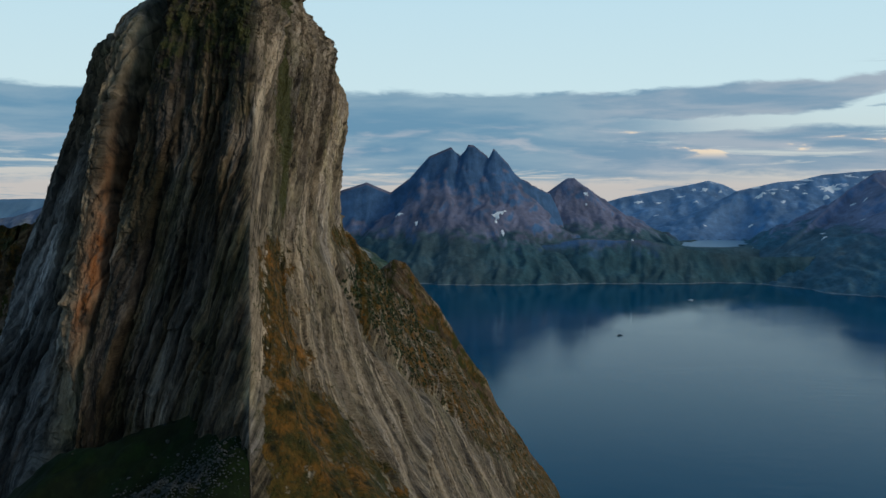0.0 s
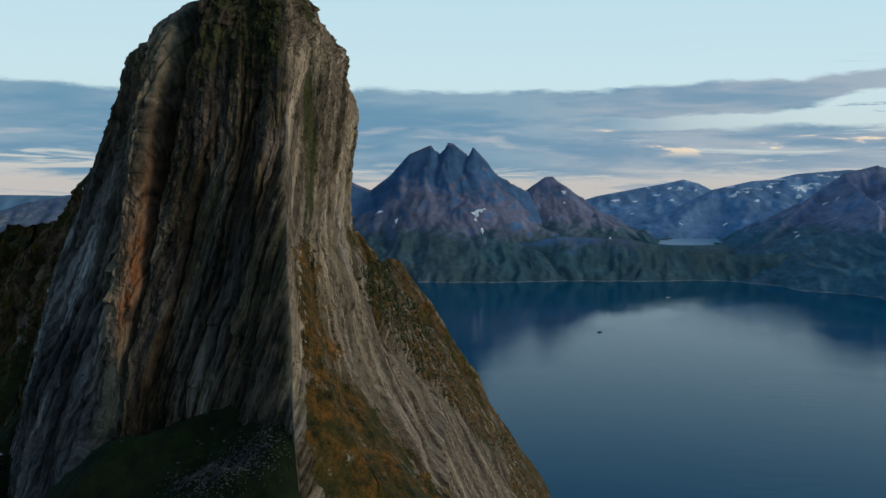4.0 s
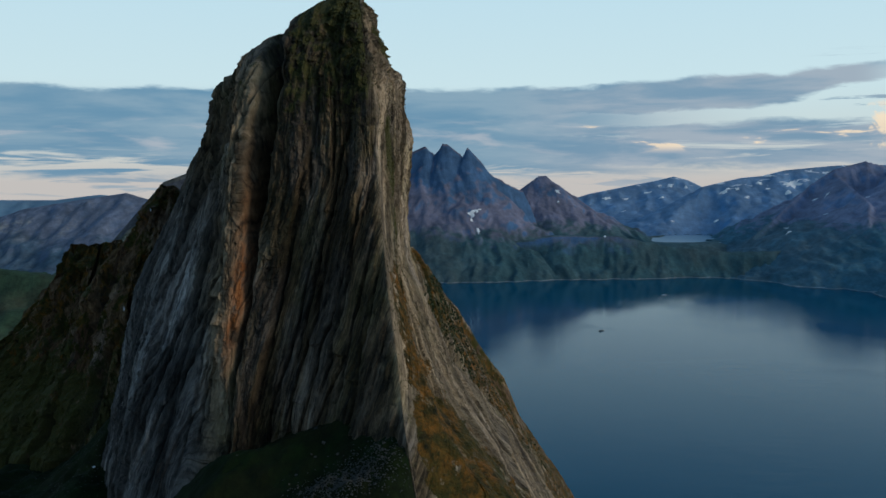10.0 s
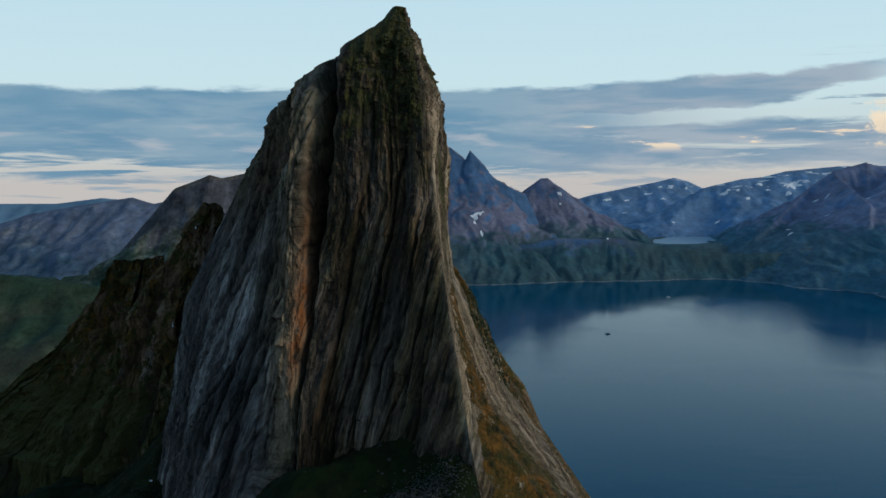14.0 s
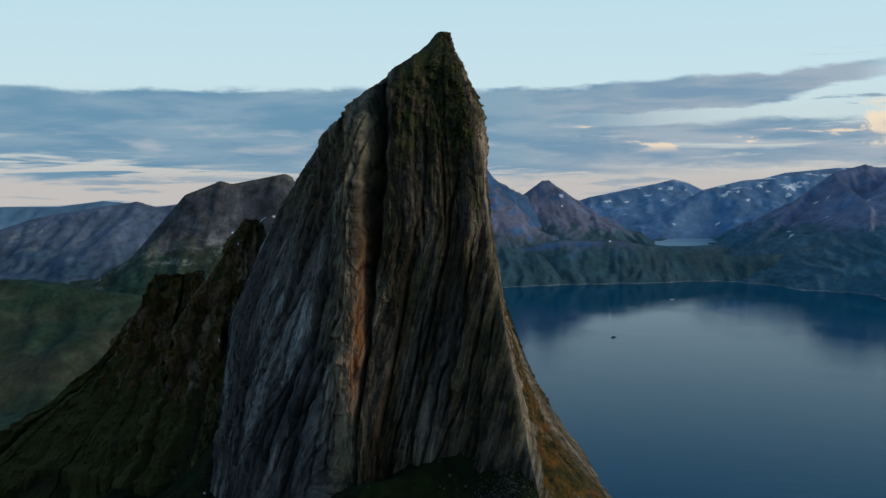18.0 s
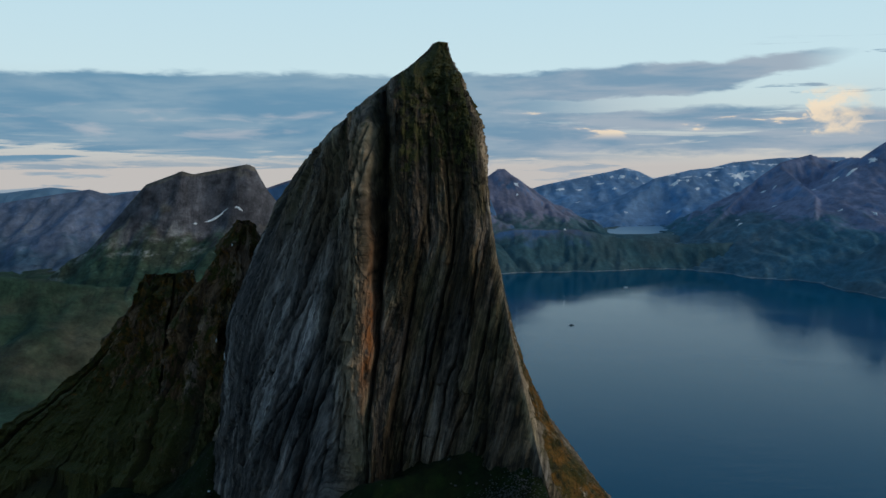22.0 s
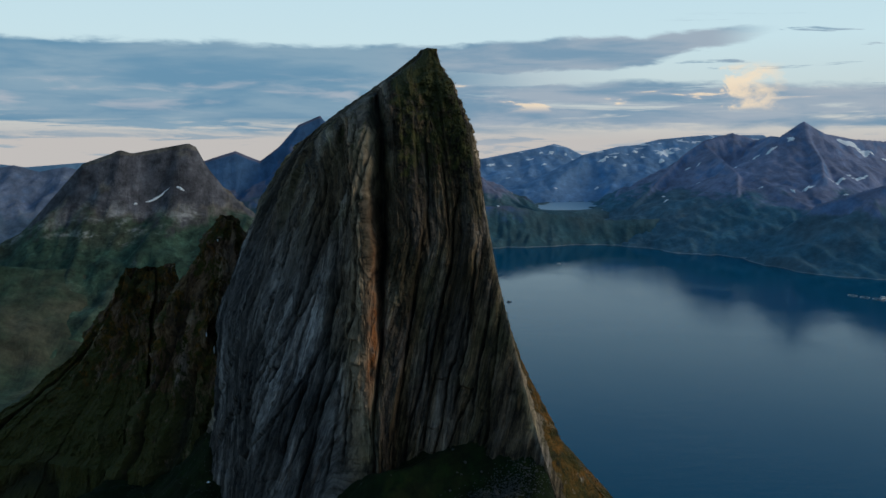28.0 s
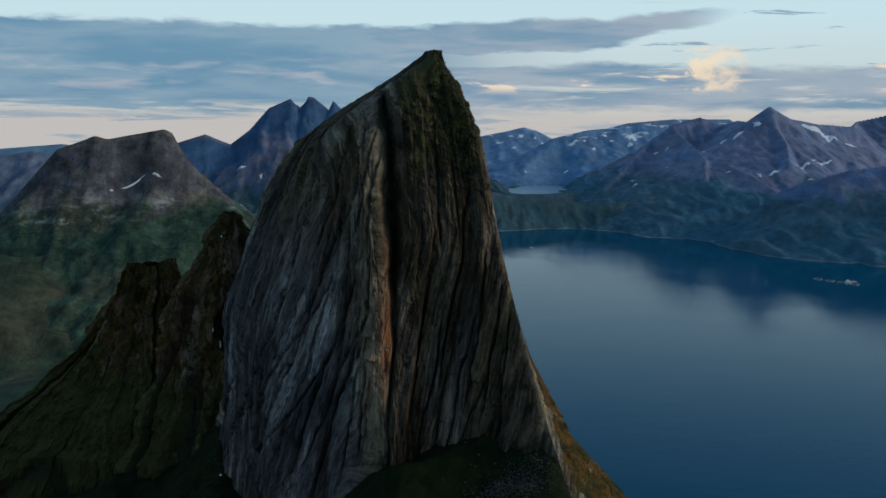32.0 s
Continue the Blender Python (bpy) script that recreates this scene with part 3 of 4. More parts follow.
FACE_EDGE = [(394, -0.5, 521), (386, -2, 512), (372, -4.5, 493), (355, -8, 480), (337, -7, 470), (317, -9, 460), (300, -9, 455), (270, -5, 448), (243, -1, 435), (215, 0, 425), (150, 8, 410), (-5, 40, 380)]
ARETE_EDGE = [(394, 2.6, 523), (385, 4.0, 517), (379, 5.6, 503), (372, 7, 492), (355, 10.5, 478), (337, 13, 468), (317, 14.5, 458), (299, 16, 447), (275, 19, 432), (254, 22.5, 420), (239, 24.5, 409), (221, 28, 396), (200, 34, 380), (150, 50, 350), (-5, 100, 300)]
BULGE_EDGE = [(394, 2.4, 525), (386, 4.0, 522), (372, 6.5, 505), (355, 12, 495), (337, 14.5, 486), (317, 16, 477), (299, 17, 466), (275, 20.5, 449), (258, 25, 436), (244, 30.5, 422), (232, 37, 413), (222, 45.5, 408), (211, 57, 403), (150, 98, 420), (-5, 190, 460)]
BACK_EDGE = [(394, 0.8, 531), (386, 3, 560), (372, 7.5, 604), (357, 18, 606), (330, 20, 606), (300, 20, 602), (276, 22, 596), (262, 32, 610), (240, 41, 662), (200, 52.5, 765), (165, 66, 890), (123, 87, 967), (60, 128, 1010), (-5, 172, 1032)]
REAR_EDGE = [(394, 0, 534), (386, -5, 562), (372, -14, 620), (350, -28, 655), (300, -40, 690), (200, -60, 800), (100, -80, 900), (-5, -100, 1000)]


def runs(x, y, row):
    """Metres along the outline at one level, for every column."""
    px, py = x[row], y[row]
    return np.concatenate([[0], np.cumsum(np.hypot(np.diff(px), np.diff(py)))])[None, :]


def thing(name, me, mat, label="", category="", kind="", group="", parent=None):
    ob = new(name, me)
    if mat:
        me.materials.append(mat)
    if parent:
        ob.parent = parent
    return tagged(ob, label, category, group, kind)


def part(name, me, mat, parent, label=""):
    return thing(name, me, mat, label, parent=parent)


def strips(root, X, Y, Z, layers, cuts, mat):
    """Parts of a lofted rock, each a band of columns, meeting edge to edge."""
    n = X.shape[1]
    wrap = lambda q: np.concatenate([q, q[:, :1]], 1)
    X, Y, Z, layers = wrap(X), wrap(Y), wrap(Z), {k: wrap(v) for k, v in layers.items()}
    for name, a, b, label in cuts:
        sl = slice(a, min(b, n) + 1)
        own = {k: v[:, sl].copy() for k, v in layers.items()}
        own["run"][:, -1] = 2 * own["run"][:, -2] - own["run"][:, -3]
        me = grid_mesh(name, X[:, sl], Y[:, sl], Z[:, sl], layers=own)
        me.polygons.foreach_set("use_smooth", np.zeros(len(me.polygons), bool))
        part(name, me, mat, root, label)


# foot x at z 230, lean, lowest and highest z, depth, half width
SLAB_CRACKS = [(-101, 0.30, 195, 300, 3.0, 0.9), (-94, 0.34, 195, 318, 4.2, 1.0), (-87, 0.30, 200, 270, 2.4, 0.6), (-82, 0.36, 195, 330, 4.6, 1.1), (-75, 0.31, 200, 300, 3.0, 0.7),
               (-69, 0.37, 195, 345, 5.2, 1.2), (-63, 0.42, 205, 285, 2.8, 0.7), (-58, 0.30, 195, 335, 4.6, 1.0), (-51, 0.20, 205, 310, 3.0, 0.7), (-46, 0.10, 215, 350, 3.2, 0.8), (-90, 0.56, 215, 300, 3.4, 0.8), (-76, 0.62, 212, 275, 3.0, 0.7),
               (-98, 0.36, 288, 352, 3.0, 0.8), (-84, 0.32, 298, 366, 3.2, 0.8), (-77, 0.32, 296, 370, 2.8, 0.7), (-70, 0.30, 302, 372, 3.0, 0.8), (-63, 0.27, 300, 374, 2.6, 0.7)]
WALL_CRACKS = [(-28, 0.20, 225, 300, 3.4, 0.8), (-22, 0.26, 205, 290, 2.8, 0.7), (-18, 0.22, 240, 340, 4.0, 0.9), (-11, 0.27, 215, 290, 3.0, 0.7), (-6, 0.20, 235, 315, 3.6, 0.8),
               (0, 0.22, 230, 300, 3.0, 0.7), (7, 0.16, 225, 290, 2.8, 0.7), (-6, 0.45, 222, 262, 2.8, 0.7), (5, 0.40, 214, 250, 2.4, 0.6), (-12, 0.02, 300, 362, 3.4, 0.8), (-2, 0.0, 305, 350, 2.8, 0.7)]


# x, z of the brow, half width, reach, height
OVERHANGS = [(-42, 270, 2.6, 4.5, 10), (-39, 261, 2.0, 2.4, 8), (2, 253, 2.6, 2.6, 9), (-8, 255, 3.0, 1.8, 8), (8, 246, 2.2, 1.8, 8), (-14, 236, 3.0, 1.6, 9), (-3, 300, 3.0, 1.6, 12)]


def build_tower():
    zt = np.concatenate([np.linspace(394, 196, 560), np.linspace(195.4, -5, 110)])
    counts = [170, 130, 135, 150, 70, 310, 50, 50]
    x, y, u = loft([LEFT_EDGE, SLAB_EDGE, RIB_EDGE, FACE_EDGE, ARETE_EDGE, BULGE_EDGE, BACK_EDGE, REAR_EDGE], zt, counts, 2.2)
    z = np.repeat(zt[:, None], x.shape[1], 1)
    nx, ny = outward(x, y)
    # U counts edges along the outline; the flank from arete to back edge counts as one
    u = np.where(u < 4, u, np.where(u < 5, 4 + 0.12 * (u - 4), np.where(u < 6, 4.12 + 0.88 * (u - 5), u - 1)))
    U = np.repeat(u[None, :], len(zt), 0)
    run = runs(x, y, int(np.argmin(np.abs(zt - 270)))) + 0 * z
    run = np.where(U > 4.0, run[:, sum(counts[:4])][:, None] + (y - y[:, sum(counts[:4])][:, None]) - 0.40 * (z - 270), run)
    front = step(U, 0.6, 1.0) * (1 - step(U, 3.9, 4.0))
    right = step(U, 4.0, 4.06) * (1 - step(U, 4.98, 5.05))
    slab = 1 - step(U, 1.7, 1.95)
    calm = right * (1 - 0.8 * step(z, 282, 306))
    # streaks: upright on the front, leaning towards the summit at both ends
    across = 1.15 * x - 0.36 * (np.minimum(z, 330) - 270) * step(-x, 34, 58) - 0.30 * (np.minimum(z, 312) - 270) * step(x, -38, -24)
    one = counts[0]
    across = across + run[0, one] - 1.15 * SLAB_EDGE[7][1]
    g = step(U, 0.25, 0.70) * (U < 3.999)
    lean = run * (1 - g) + across * g
    d, joint = flutes(lean, z, 2.0)
    d2, _ = flutes(run, z, 40.0, 2.0)
    d = d * (1 - 0.45 * front * step(x, -24, -12) * (1 - step(z, 285, 325)))
    d = d * (1 - 0.35 * slab * (1 - step(z, 300, 330))) * (1 - calm) + 0.34 * d2 * calm
    # the long dark gully beside the pale rib, and the lesser crack right of it
    gx = np.interp(zt, [200, 243, 267, 300, 335, 365, 390], [-36, -33.5, -30.5, -28.3, -27.5, -27.0, -24])[:, None] + 1.0 * perlin(zt * 0.07, 3.0)[:, None]
    depth = np.interp(zt, [205, 250, 280, 304, 345, 368, 380], [2.5, 4.5, 8.0, 19.0, 21.0, 18.0, 2.0])[:, None]
    width = np.interp(zt, [205, 260, 300, 335, 355, 378], [0.8, 1.0, 2.2, 3.7, 3.2, 2.4])[:, None] * (1 + 0.35 * perlin(zt * 0.09, 6.0))[:, None]
    gully = np.exp(-np.abs((x - gx) / (0.85 * width)) ** 2.0) * front
    d = d * (1 - 0.6 * gully)
    cut = depth * gully
    rib = bell(x, gx - 8.0, 6.0) * front * np.interp(zt, [205, 240, 280, 335, 368], [0.2, 0.7, 1, 0.9, 0])[:, None]
    d = d + 3.6 * rib
    cx = np.interp(zt, [225, 245, 262, 285], [-17, -13, -7, -5])[:, None]
    second = bell(x, cx, 0.8) * front * step(zt, 218, 232)[:, None] * (1 - step(zt, 268, 285))[:, None]
    d = d - 2.6 * second
    lx = np.interp(zt, [205, 235, 262, 290, 325], [-66, -59, -53, -50, -47])[:, None] + 1.0 * perlin(zt * 0.06, 8.0)[:, None]
    third = bell(x, lx, 1.0) * step(zt, 200, 225)[:, None] * (1 - step(zt, 300, 325))[:, None] * (1 - step(U, 2.2, 2.4))
    d = d - 2.8 * third
    # long leaning cracks across the slabs, steeper ones on the dark wall
    split = np.zeros_like(z)
    for x0, tilt, lo, hi, cut_in, wide in SLAB_CRACKS + WALL_CRACKS:
        line = x0 + tilt * (zt - 230) + 1.3 * perlin(zt * 0.045, x0) + 0.4 * perlin(zt * 0.2, x0)
        fade = step(zt, lo, lo + 14) * (1 - step(zt, hi - 22, hi))
        b = bell(x, line[:, None], wide * (0.6 + 0.4 * perlin(zt * 0.08, x0 + 7))[:, None]) * fade[:, None] * (1 - step(U, 3.9, 4.0))
        if x0 < -47 and hi <= 345:
            b = b * (1 - step(x, -50, -44))
        d = d - cut_in * b
        split = np.maximum(split, b)
    # the groove that parts the flank's slab from the ridge behind it
    d = d - 5.0 * bell(U + 0.03 * perlin(z * 0.02, 5.0), 4.60, 0.035) * (1 - step(z, 255, 275)) * right
    # small overhangs: a brow that juts out and dies away upwards
    for hx, hz, wide, out, tall in OVERHANGS:
        hook = bell(x + 0.15 * (z - hz), hx, wide) * front * (step(zt, hz - 1.2, hz) * (1 - step(zt, hz, hz + tall)))[:, None]
        d = d + out * hook
    # the hollow under the wall's foot
    d = d - 5.0 * bell(x, -17, 9) * bell(z, 220, 7) * front
    amp = np.interp(zt, [200, 368, 386, 394], [1, 0.9, 0.6, 0.2])[:, None]
    d = d * amp * (1 - 0.92 * bell(U, 4.0, 0.09))
    # blocky steps along the crest
    d = d * (1 - 0.65 * step(z, 340, 366) * (1 - step(U, 1.4, 2.2))) * (1 - 0.92 * step(z, 340, 366) * step(U, 4.95, 5.1)) * (1 - 0.85 * step(z, 340, 366) * (1 - step(U, 0.15, 0.5)))
    block = np.round(2.4 * fbm(x * 0.11, y * 0.11, z * 0.09, 3, 0.6)) * (0.7 + 0.4 * step(U, 2.6, 3.0) * (1 - step(U, 3.9, 4.1))) * (1 - 0.6 * step(zt, 372, 386))[:, None]
    d = d + step(zt, 325, 372)[:, None] * (0.08 + 0.92 * step(U, 1.9, 2.5) * (1 - step(U, 4.95, 5.1))) * (block + 2.0 * fbm(x * 0.13, y * 0.13, z * 0.07, 5, 0.6)) * (1 - step(zt, 391, 394))[:, None]
    # the left crest stands a little proud
    d = d + 1.6 * step(z, 332, 348) * (1 - step(z, 380, 388)) * step(U, 0.3, 0.7) * (1 - step(U, 1.7, 2.1))
    X, Y = x + nx * d + 0.10 * cut, y + ny * d + cut
    Z = z + 0.5 * fbm(x * 0.2, y * 0.2, z * 0.2, 3)
    low = 1 - step(z, 276, 288)
    wob = 0.06 * perlin(z * 0.03, 2.0)
    V = U + wob
    rim = V + 0.05 * fbm(y * 0.05, z * 0.05, 9.0, 3)
    heath = low * (0.80 * (1 - step(rim, 4.18, 4.30)) + 0.34 * step(rim, 4.25, 4.30) * (1 - step(rim, 4.40, 4.46)) * step(z, 246, 258) + 0.72 * step(rim, 4.68, 4.82) * step(z, 252, 262) + 0.60 * step(rim, 4.56, 4.66) * (1 - step(z, 252, 262)))
    heath = heath - 0.30 * bell(V, 4.02, 0.025) * step(z, 232, 245)
    heath = np.clip(heath + 0.22 * (1 - low) * (bell(V, 4.26, 0.06) + bell(V, 4.75, 0.10)), 0, 1) * right
    moss = front * (0.60 * step(z, 312, 345) * step(x, gx + 2, gx + 10) + 0.42 * step(z, 318, 352) * (1 - step(x, gx - 2, gx)) + 0.20 * step(z, 360, 380))
    moss = np.maximum(moss, (1 - step(U, 0.6, 1.0)) * 0.45 * step(z, 330, 360))
    moss = np.maximum(moss, front * (1 - step(z, 212, 244)) * step(x, -26, 8) * 0.62)
    moss = np.maximum(moss, right * (0.60 * bell(V, 4.16, 0.08) * (1 - step(z, 205, 232)) + 0.45 * step(V, 4.6, 4.8) * low))
    upper = right * step(z, 276, 300)
    moss = np.maximum(moss, upper * (0.78 * bell(V, 4.22, 0.06) + 0.15))
    # how much shade is coloured into each gully, crack and joint
    recess_shade = np.clip(0.75 * gully ** 3 * step(z, 280, 300) + 0.8 * bell(x, gx, 0.7) * front + 0.7 * second + 0.7 * third + 0.75 * split ** 2 + 0.4 * joint * (1 - right), 0, 1) * (1 - bell(U, 4.0, 0.10))
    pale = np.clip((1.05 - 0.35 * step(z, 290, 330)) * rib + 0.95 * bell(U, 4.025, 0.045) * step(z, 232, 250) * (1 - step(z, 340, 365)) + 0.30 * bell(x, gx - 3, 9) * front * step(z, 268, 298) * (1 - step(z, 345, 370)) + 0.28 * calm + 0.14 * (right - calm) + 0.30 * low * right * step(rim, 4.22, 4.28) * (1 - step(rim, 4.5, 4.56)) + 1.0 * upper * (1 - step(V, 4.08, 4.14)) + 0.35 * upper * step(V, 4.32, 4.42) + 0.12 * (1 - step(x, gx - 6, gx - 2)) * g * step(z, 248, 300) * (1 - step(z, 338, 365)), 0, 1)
    rust = np.clip(bell(x, gx - 2.6, 2.2) * front * np.interp(zt, [238, 252, 260, 278, 290, 312, 330], [0, 0.5, 1, 0.95, 0.45, 0.2, 0])[:, None], 0, 1)
    ochre = right * low * (0.75 * (1 - step(V, 4.28, 4.4)) * step(z, 226, 246) + 0.35 * (1 - step(z, 226, 246)) + 0.40 * step(V, 4.6, 4.7))
    # painted shade on the wall right of the gully and the side face
    shade_tone = np.clip(front * step(x, gx + 1.0, gx + 4.0) * (0.55 + 0.2 * step(z, 330, 350) + 0.38 * (1 - step(z, 232, 272)) + 0.30 * step(x, -8, 4)) + 0.5 * (1 - step(U, 0.5, 0.9)), 0, 1)
    cool = np.clip(slab * 0.95 * (1 - step(z, 285, 325)) * (1 - 0.6 * step(U, 1.4, 1.7) * step(z, 245, 275)) + 0.15 * front * (1 - step(z, 232, 262)) * step(x, -28, -15), 0, 1) * np.clip(1 - step(z, 330, 352), 0, 1)
    root = tagged(new("rock_tower"), "sheer fluted grey-brown rock tower with mossy crest and ochre flank", "rock peak")
    edge = np.cumsum([0] + counts)
    strips(root, X, Y, Z, {"heath": heath, "moss": moss, "pale": pale, "rust": rust, "ochre": np.clip(ochre, 0, 1), "cool": cool, "run": np.where(U > 4.0, run, lean), "recess_shade": recess_shade, "shade_tone": shade_tone}, [
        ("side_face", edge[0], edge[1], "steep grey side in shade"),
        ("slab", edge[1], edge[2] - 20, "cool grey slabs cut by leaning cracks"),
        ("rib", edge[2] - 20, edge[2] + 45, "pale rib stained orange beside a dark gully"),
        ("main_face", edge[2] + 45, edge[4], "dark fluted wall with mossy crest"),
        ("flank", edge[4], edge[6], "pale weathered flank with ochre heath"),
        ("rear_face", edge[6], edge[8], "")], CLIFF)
    return X, Y, Z, U, heath


TOWER = build_tower()


def build_buttress(label, edges, top, seed, counts, names, green=0.0):
    zt = np.concatenate([np.linspace(top, 185, 300), np.linspace(184.5, 120, 30)])
    x, y, u = loft(edges, zt, counts, 4)
    z = np.repeat(zt[:, None], x.shape[1], 1)
    nx, ny = outward(x, y)
    run = runs(x, y, int(np.argmin(np.abs(zt - (top - 60))))) + 0 * z
    d, joint = flutes(run + 0.1 * z, z, seed, 0.9)
    d = 1.0 * d + 4.6 * fbm(x * 0.05, y * 0.05, z * 0.03, 6, 0.6)
    cleft = np.clip(1 - np.abs(perlin(run * 0.035 + 0.3, z * 0.006, seed)) / 0.10, 0, 1)
    d = d - 9.0 * cleft
    d = d * np.interp(zt, [top - 10, top], [1, 0.3])[:, None]
    d = d + np.round(2 * fbm(x * 0.1, y * 0.1, z * 0.1, 3)) * 1.0 * step(zt, top - 30, top - 10)[:, None]
    flat = np.ones_like(z)
    heath = 0.46 * flat + 0.22 * step(z, top - 26, top) * step(fbm(x * 0.04, y * 0.04, z * 0.03, 2), -0.1, 0.2)
    heath = heath + green
    moss = 0.28 * flat + green + 0.50 * (1 - step(z, 200, 248))
    root = tagged(new("rock_buttress"), label, "rock outcrop", "buttresses beside the tower")
    e = np.cumsum([0] + counts)
    # joints and clefts are painted dark too, as if shaded
    strips(root, x + nx * d, y + ny * d, z + 0.8 * fbm(x * 0.15, y * 0.15, z * 0.15, 3) + 3.0 * fbm(x * 0.05, y * 0.05, seed, 3) * step(z, top - 30, top - 4),
           {"heath": heath, "moss": moss, "pale": 0.05 * flat, "rust": 0.16 * flat, "cool": 0 * flat, "run": run, "recess_shade": np.clip(0.6 * joint + 0.8 * cleft, 0, 1), "shade_tone": 0.42 * flat},
           [(n, e[k], e[k + 1], "") for k, n in enumerate(names)], CLIFF)


RIDGE_BEHIND = [(5, 900, 230), (13, 900, 236), (18, 900, 239), (26, 900, 236), (31, 900, 229), (39, 900, 218), (51, 900, 204), (65, 900, 182), (79, 900, 158), (93, 900, 141), (100, 900, 105), (106, 900, 40)]


def build_back_ridge():
    """The lower heathery ridge that runs down to the fjord behind the flank."""
    xs, ys = np.meshgrid(np.arange(-60, 330, 1.6), np.arange(830, 960, 1.6))
    z = crest_height(xs, ys, RIDGE_BEHIND, 0.9, 30, 1.5, 33.0, 6, 2)
    z = z + 1.2 * fbm(xs * 0.12, ys * 0.12, 3.0, 4, 0.6)
    one = np.ones_like(z)
    me = grid_mesh("rock_ridge", xs, ys, z, keep=z > -4, layers={"heath": 0.52 * one, "moss": 0.42 * one, "pale": 0.12 * one, "rust": 0.1 * one, "cool": 0 * one, "run": 0.8 * xs + 0.6 * z, "recess_shade": 0 * one, "shade_tone": 0.2 * one})
    thing("rock_ridge", me, CLIFF, "heathery rock ridge running down behind the ochre flank", "rock ridge")


SIDES = ["side_face", "front_face", "gully_face", "rear_face"]
build_buttress("brown fissured rock buttress with patches of heath", [
    [(307, -107, 603), (290, -119, 598), (270, -129, 590), (240, -141, 575), (200, -152, 555), (120, -175, 530)],
    [(307, -104, 597), (290, -109, 584), (250, -113, 560), (200, -119, 536), (120, -126, 510)],
    [(307, -99, 600), (295, -94, 596), (280, -90, 592), (200, -80, 575), (120, -70, 560)],
    [(307, -102, 606), (280, -98, 640), (200, -95, 700), (120, -90, 760)]], 307, 60.0, [130, 120, 100, 40], SIDES)
build_buttress("flat-topped brown rock buttress streaked with moss", [
    [(277, -166, 627), (262, -171, 621), (240, -184, 612), (214, -214, 598), (199, -238, 582), (120, -330, 520)],
    [(277, -151, 619), (255, -153, 603), (220, -152, 576), (190, -156, 556), (120, -165, 520)],
    [(277, -135, 625), (255, -126, 612), (200, -112, 585), (120, -105, 560)],
    [(277, -150, 634), (250, -150, 660), (200, -160, 720), (120, -180, 800)]], 277, 80.0, [170, 140, 100, 40], SIDES, 0.10)



def crest_height(x, y, crest, steep, reach, gentle, seed, relief, cell):
    """Height under a crest line (x, y, z points): steep near the crest, gentler below, cut by gullies."""
    wx = x + 22 * fbm(x * 0.006, y * 0.006, seed, 4)
    wy = y + 22 * fbm(x * 0.006, y * 0.006, seed + 5, 4)
    best = np.full(x.shape, -1e9)
    dist = np.full(x.shape, 1e9)
    for (ax, ay, az), (bx, by, bz) in zip(crest[:-1], crest[1:]):
        dx, dy = bx - ax, by - ay
        q = np.clip(((x - ax) * dx + (y - ay) * dy) / (dx * dx + dy * dy), 0, 1)
        dd = np.hypot(x - ax - q * dx, y - ay - q * dy)
        qw = np.clip(((wx - ax) * dx + (wy - ay) * dy) / (dx * dx + dy * dy), 0, 1)
        dw = np.hypot(wx - ax - qw * dx, wy - ay - qw * dy)
        near = np.clip(dd / 60, 0, 1)
        de = dd + (dw - dd) * near
        h = az + q * (bz - az) - steep * reach * (1 - np.exp(-de / reach)) - gentle * de
        best = np.maximum(best, h)
        dist = np.minimum(dist, dd)
    g = np.clip(dist / 45, 0, 1)
    n = relief * (ridged(x * 0.011 + 0.5 * perlin(x * 0.004, y * 0.006, seed), y * 0.0038, seed + 2, 5, 0.5) - 0.7) + relief * 0.28 * fbm(x * 0.03, y * 0.02, seed, 5, 0.6)
    return best + g * n


build_back_ridge()


# ---- ground, valley and sea ----
def apron_height(x, y):
    along = np.minimum(0, y - 425) * 0.50
    z = 238 + along + np.interp(x, [-330, -240, -160, -110, -92, -60, -38, 22], [-120, -76, -60, -58, -62, -42, -21, 0])
    z = z + 0.40 * np.clip(y - 470, 0, 90) * bell(x, -105, 19)
    z = z - 1.9 * np.clip(x - 26, 0, None)
    z = z - 0.5 * np.clip(y - 540, 0, None)
    z = z - 1.6 * np.clip(330 - y, 0, None) - 1.0 * np.clip(-310 - x, 0, None)
    return z + 3.6 * fbm(x * 0.035, y * 0.035, 0.0, 6, 0.58) + 0.8 * ridged(x * 0.15, y * 0.15, 0.0, 3)


HILL_CREST = [(-1400, 1500, 182), (-900, 1430, 192), (-630, 1415, 192), (-520, 1415, 178), (-440, 1430, 164), (-375, 1460, 160), (-310, 1510, 150), (-255, 1570, 150)]


def valley_height(x, y):
    z = 60 + 7 * fbm(x * 0.006, y * 0.006, 1.0, 5) + 2.5 * fbm(x * 0.03, y * 0.03, 4.0, 4) + 40 * step(y, 1500, 1900)
    z = np.maximum(z, crest_height(x, y, HILL_CREST, 0.25, 60, 0.40, 24.0, 9, 9))
    return z - 160 * step(x, -220, -40)


def heightfield(name, x0, x1, y0, y1, cell, fn, keep_above=-3.0):
    xs, ys = np.arange(x0, x1 + cell, cell), np.arange(y0, y1 + cell, cell)
    x, y = np.meshgrid(xs, ys)
    z = fn(x, y)
    return grid_mesh(name, x, y, z, keep=z > keep_above)


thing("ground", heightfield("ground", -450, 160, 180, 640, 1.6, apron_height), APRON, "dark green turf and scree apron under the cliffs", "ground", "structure")
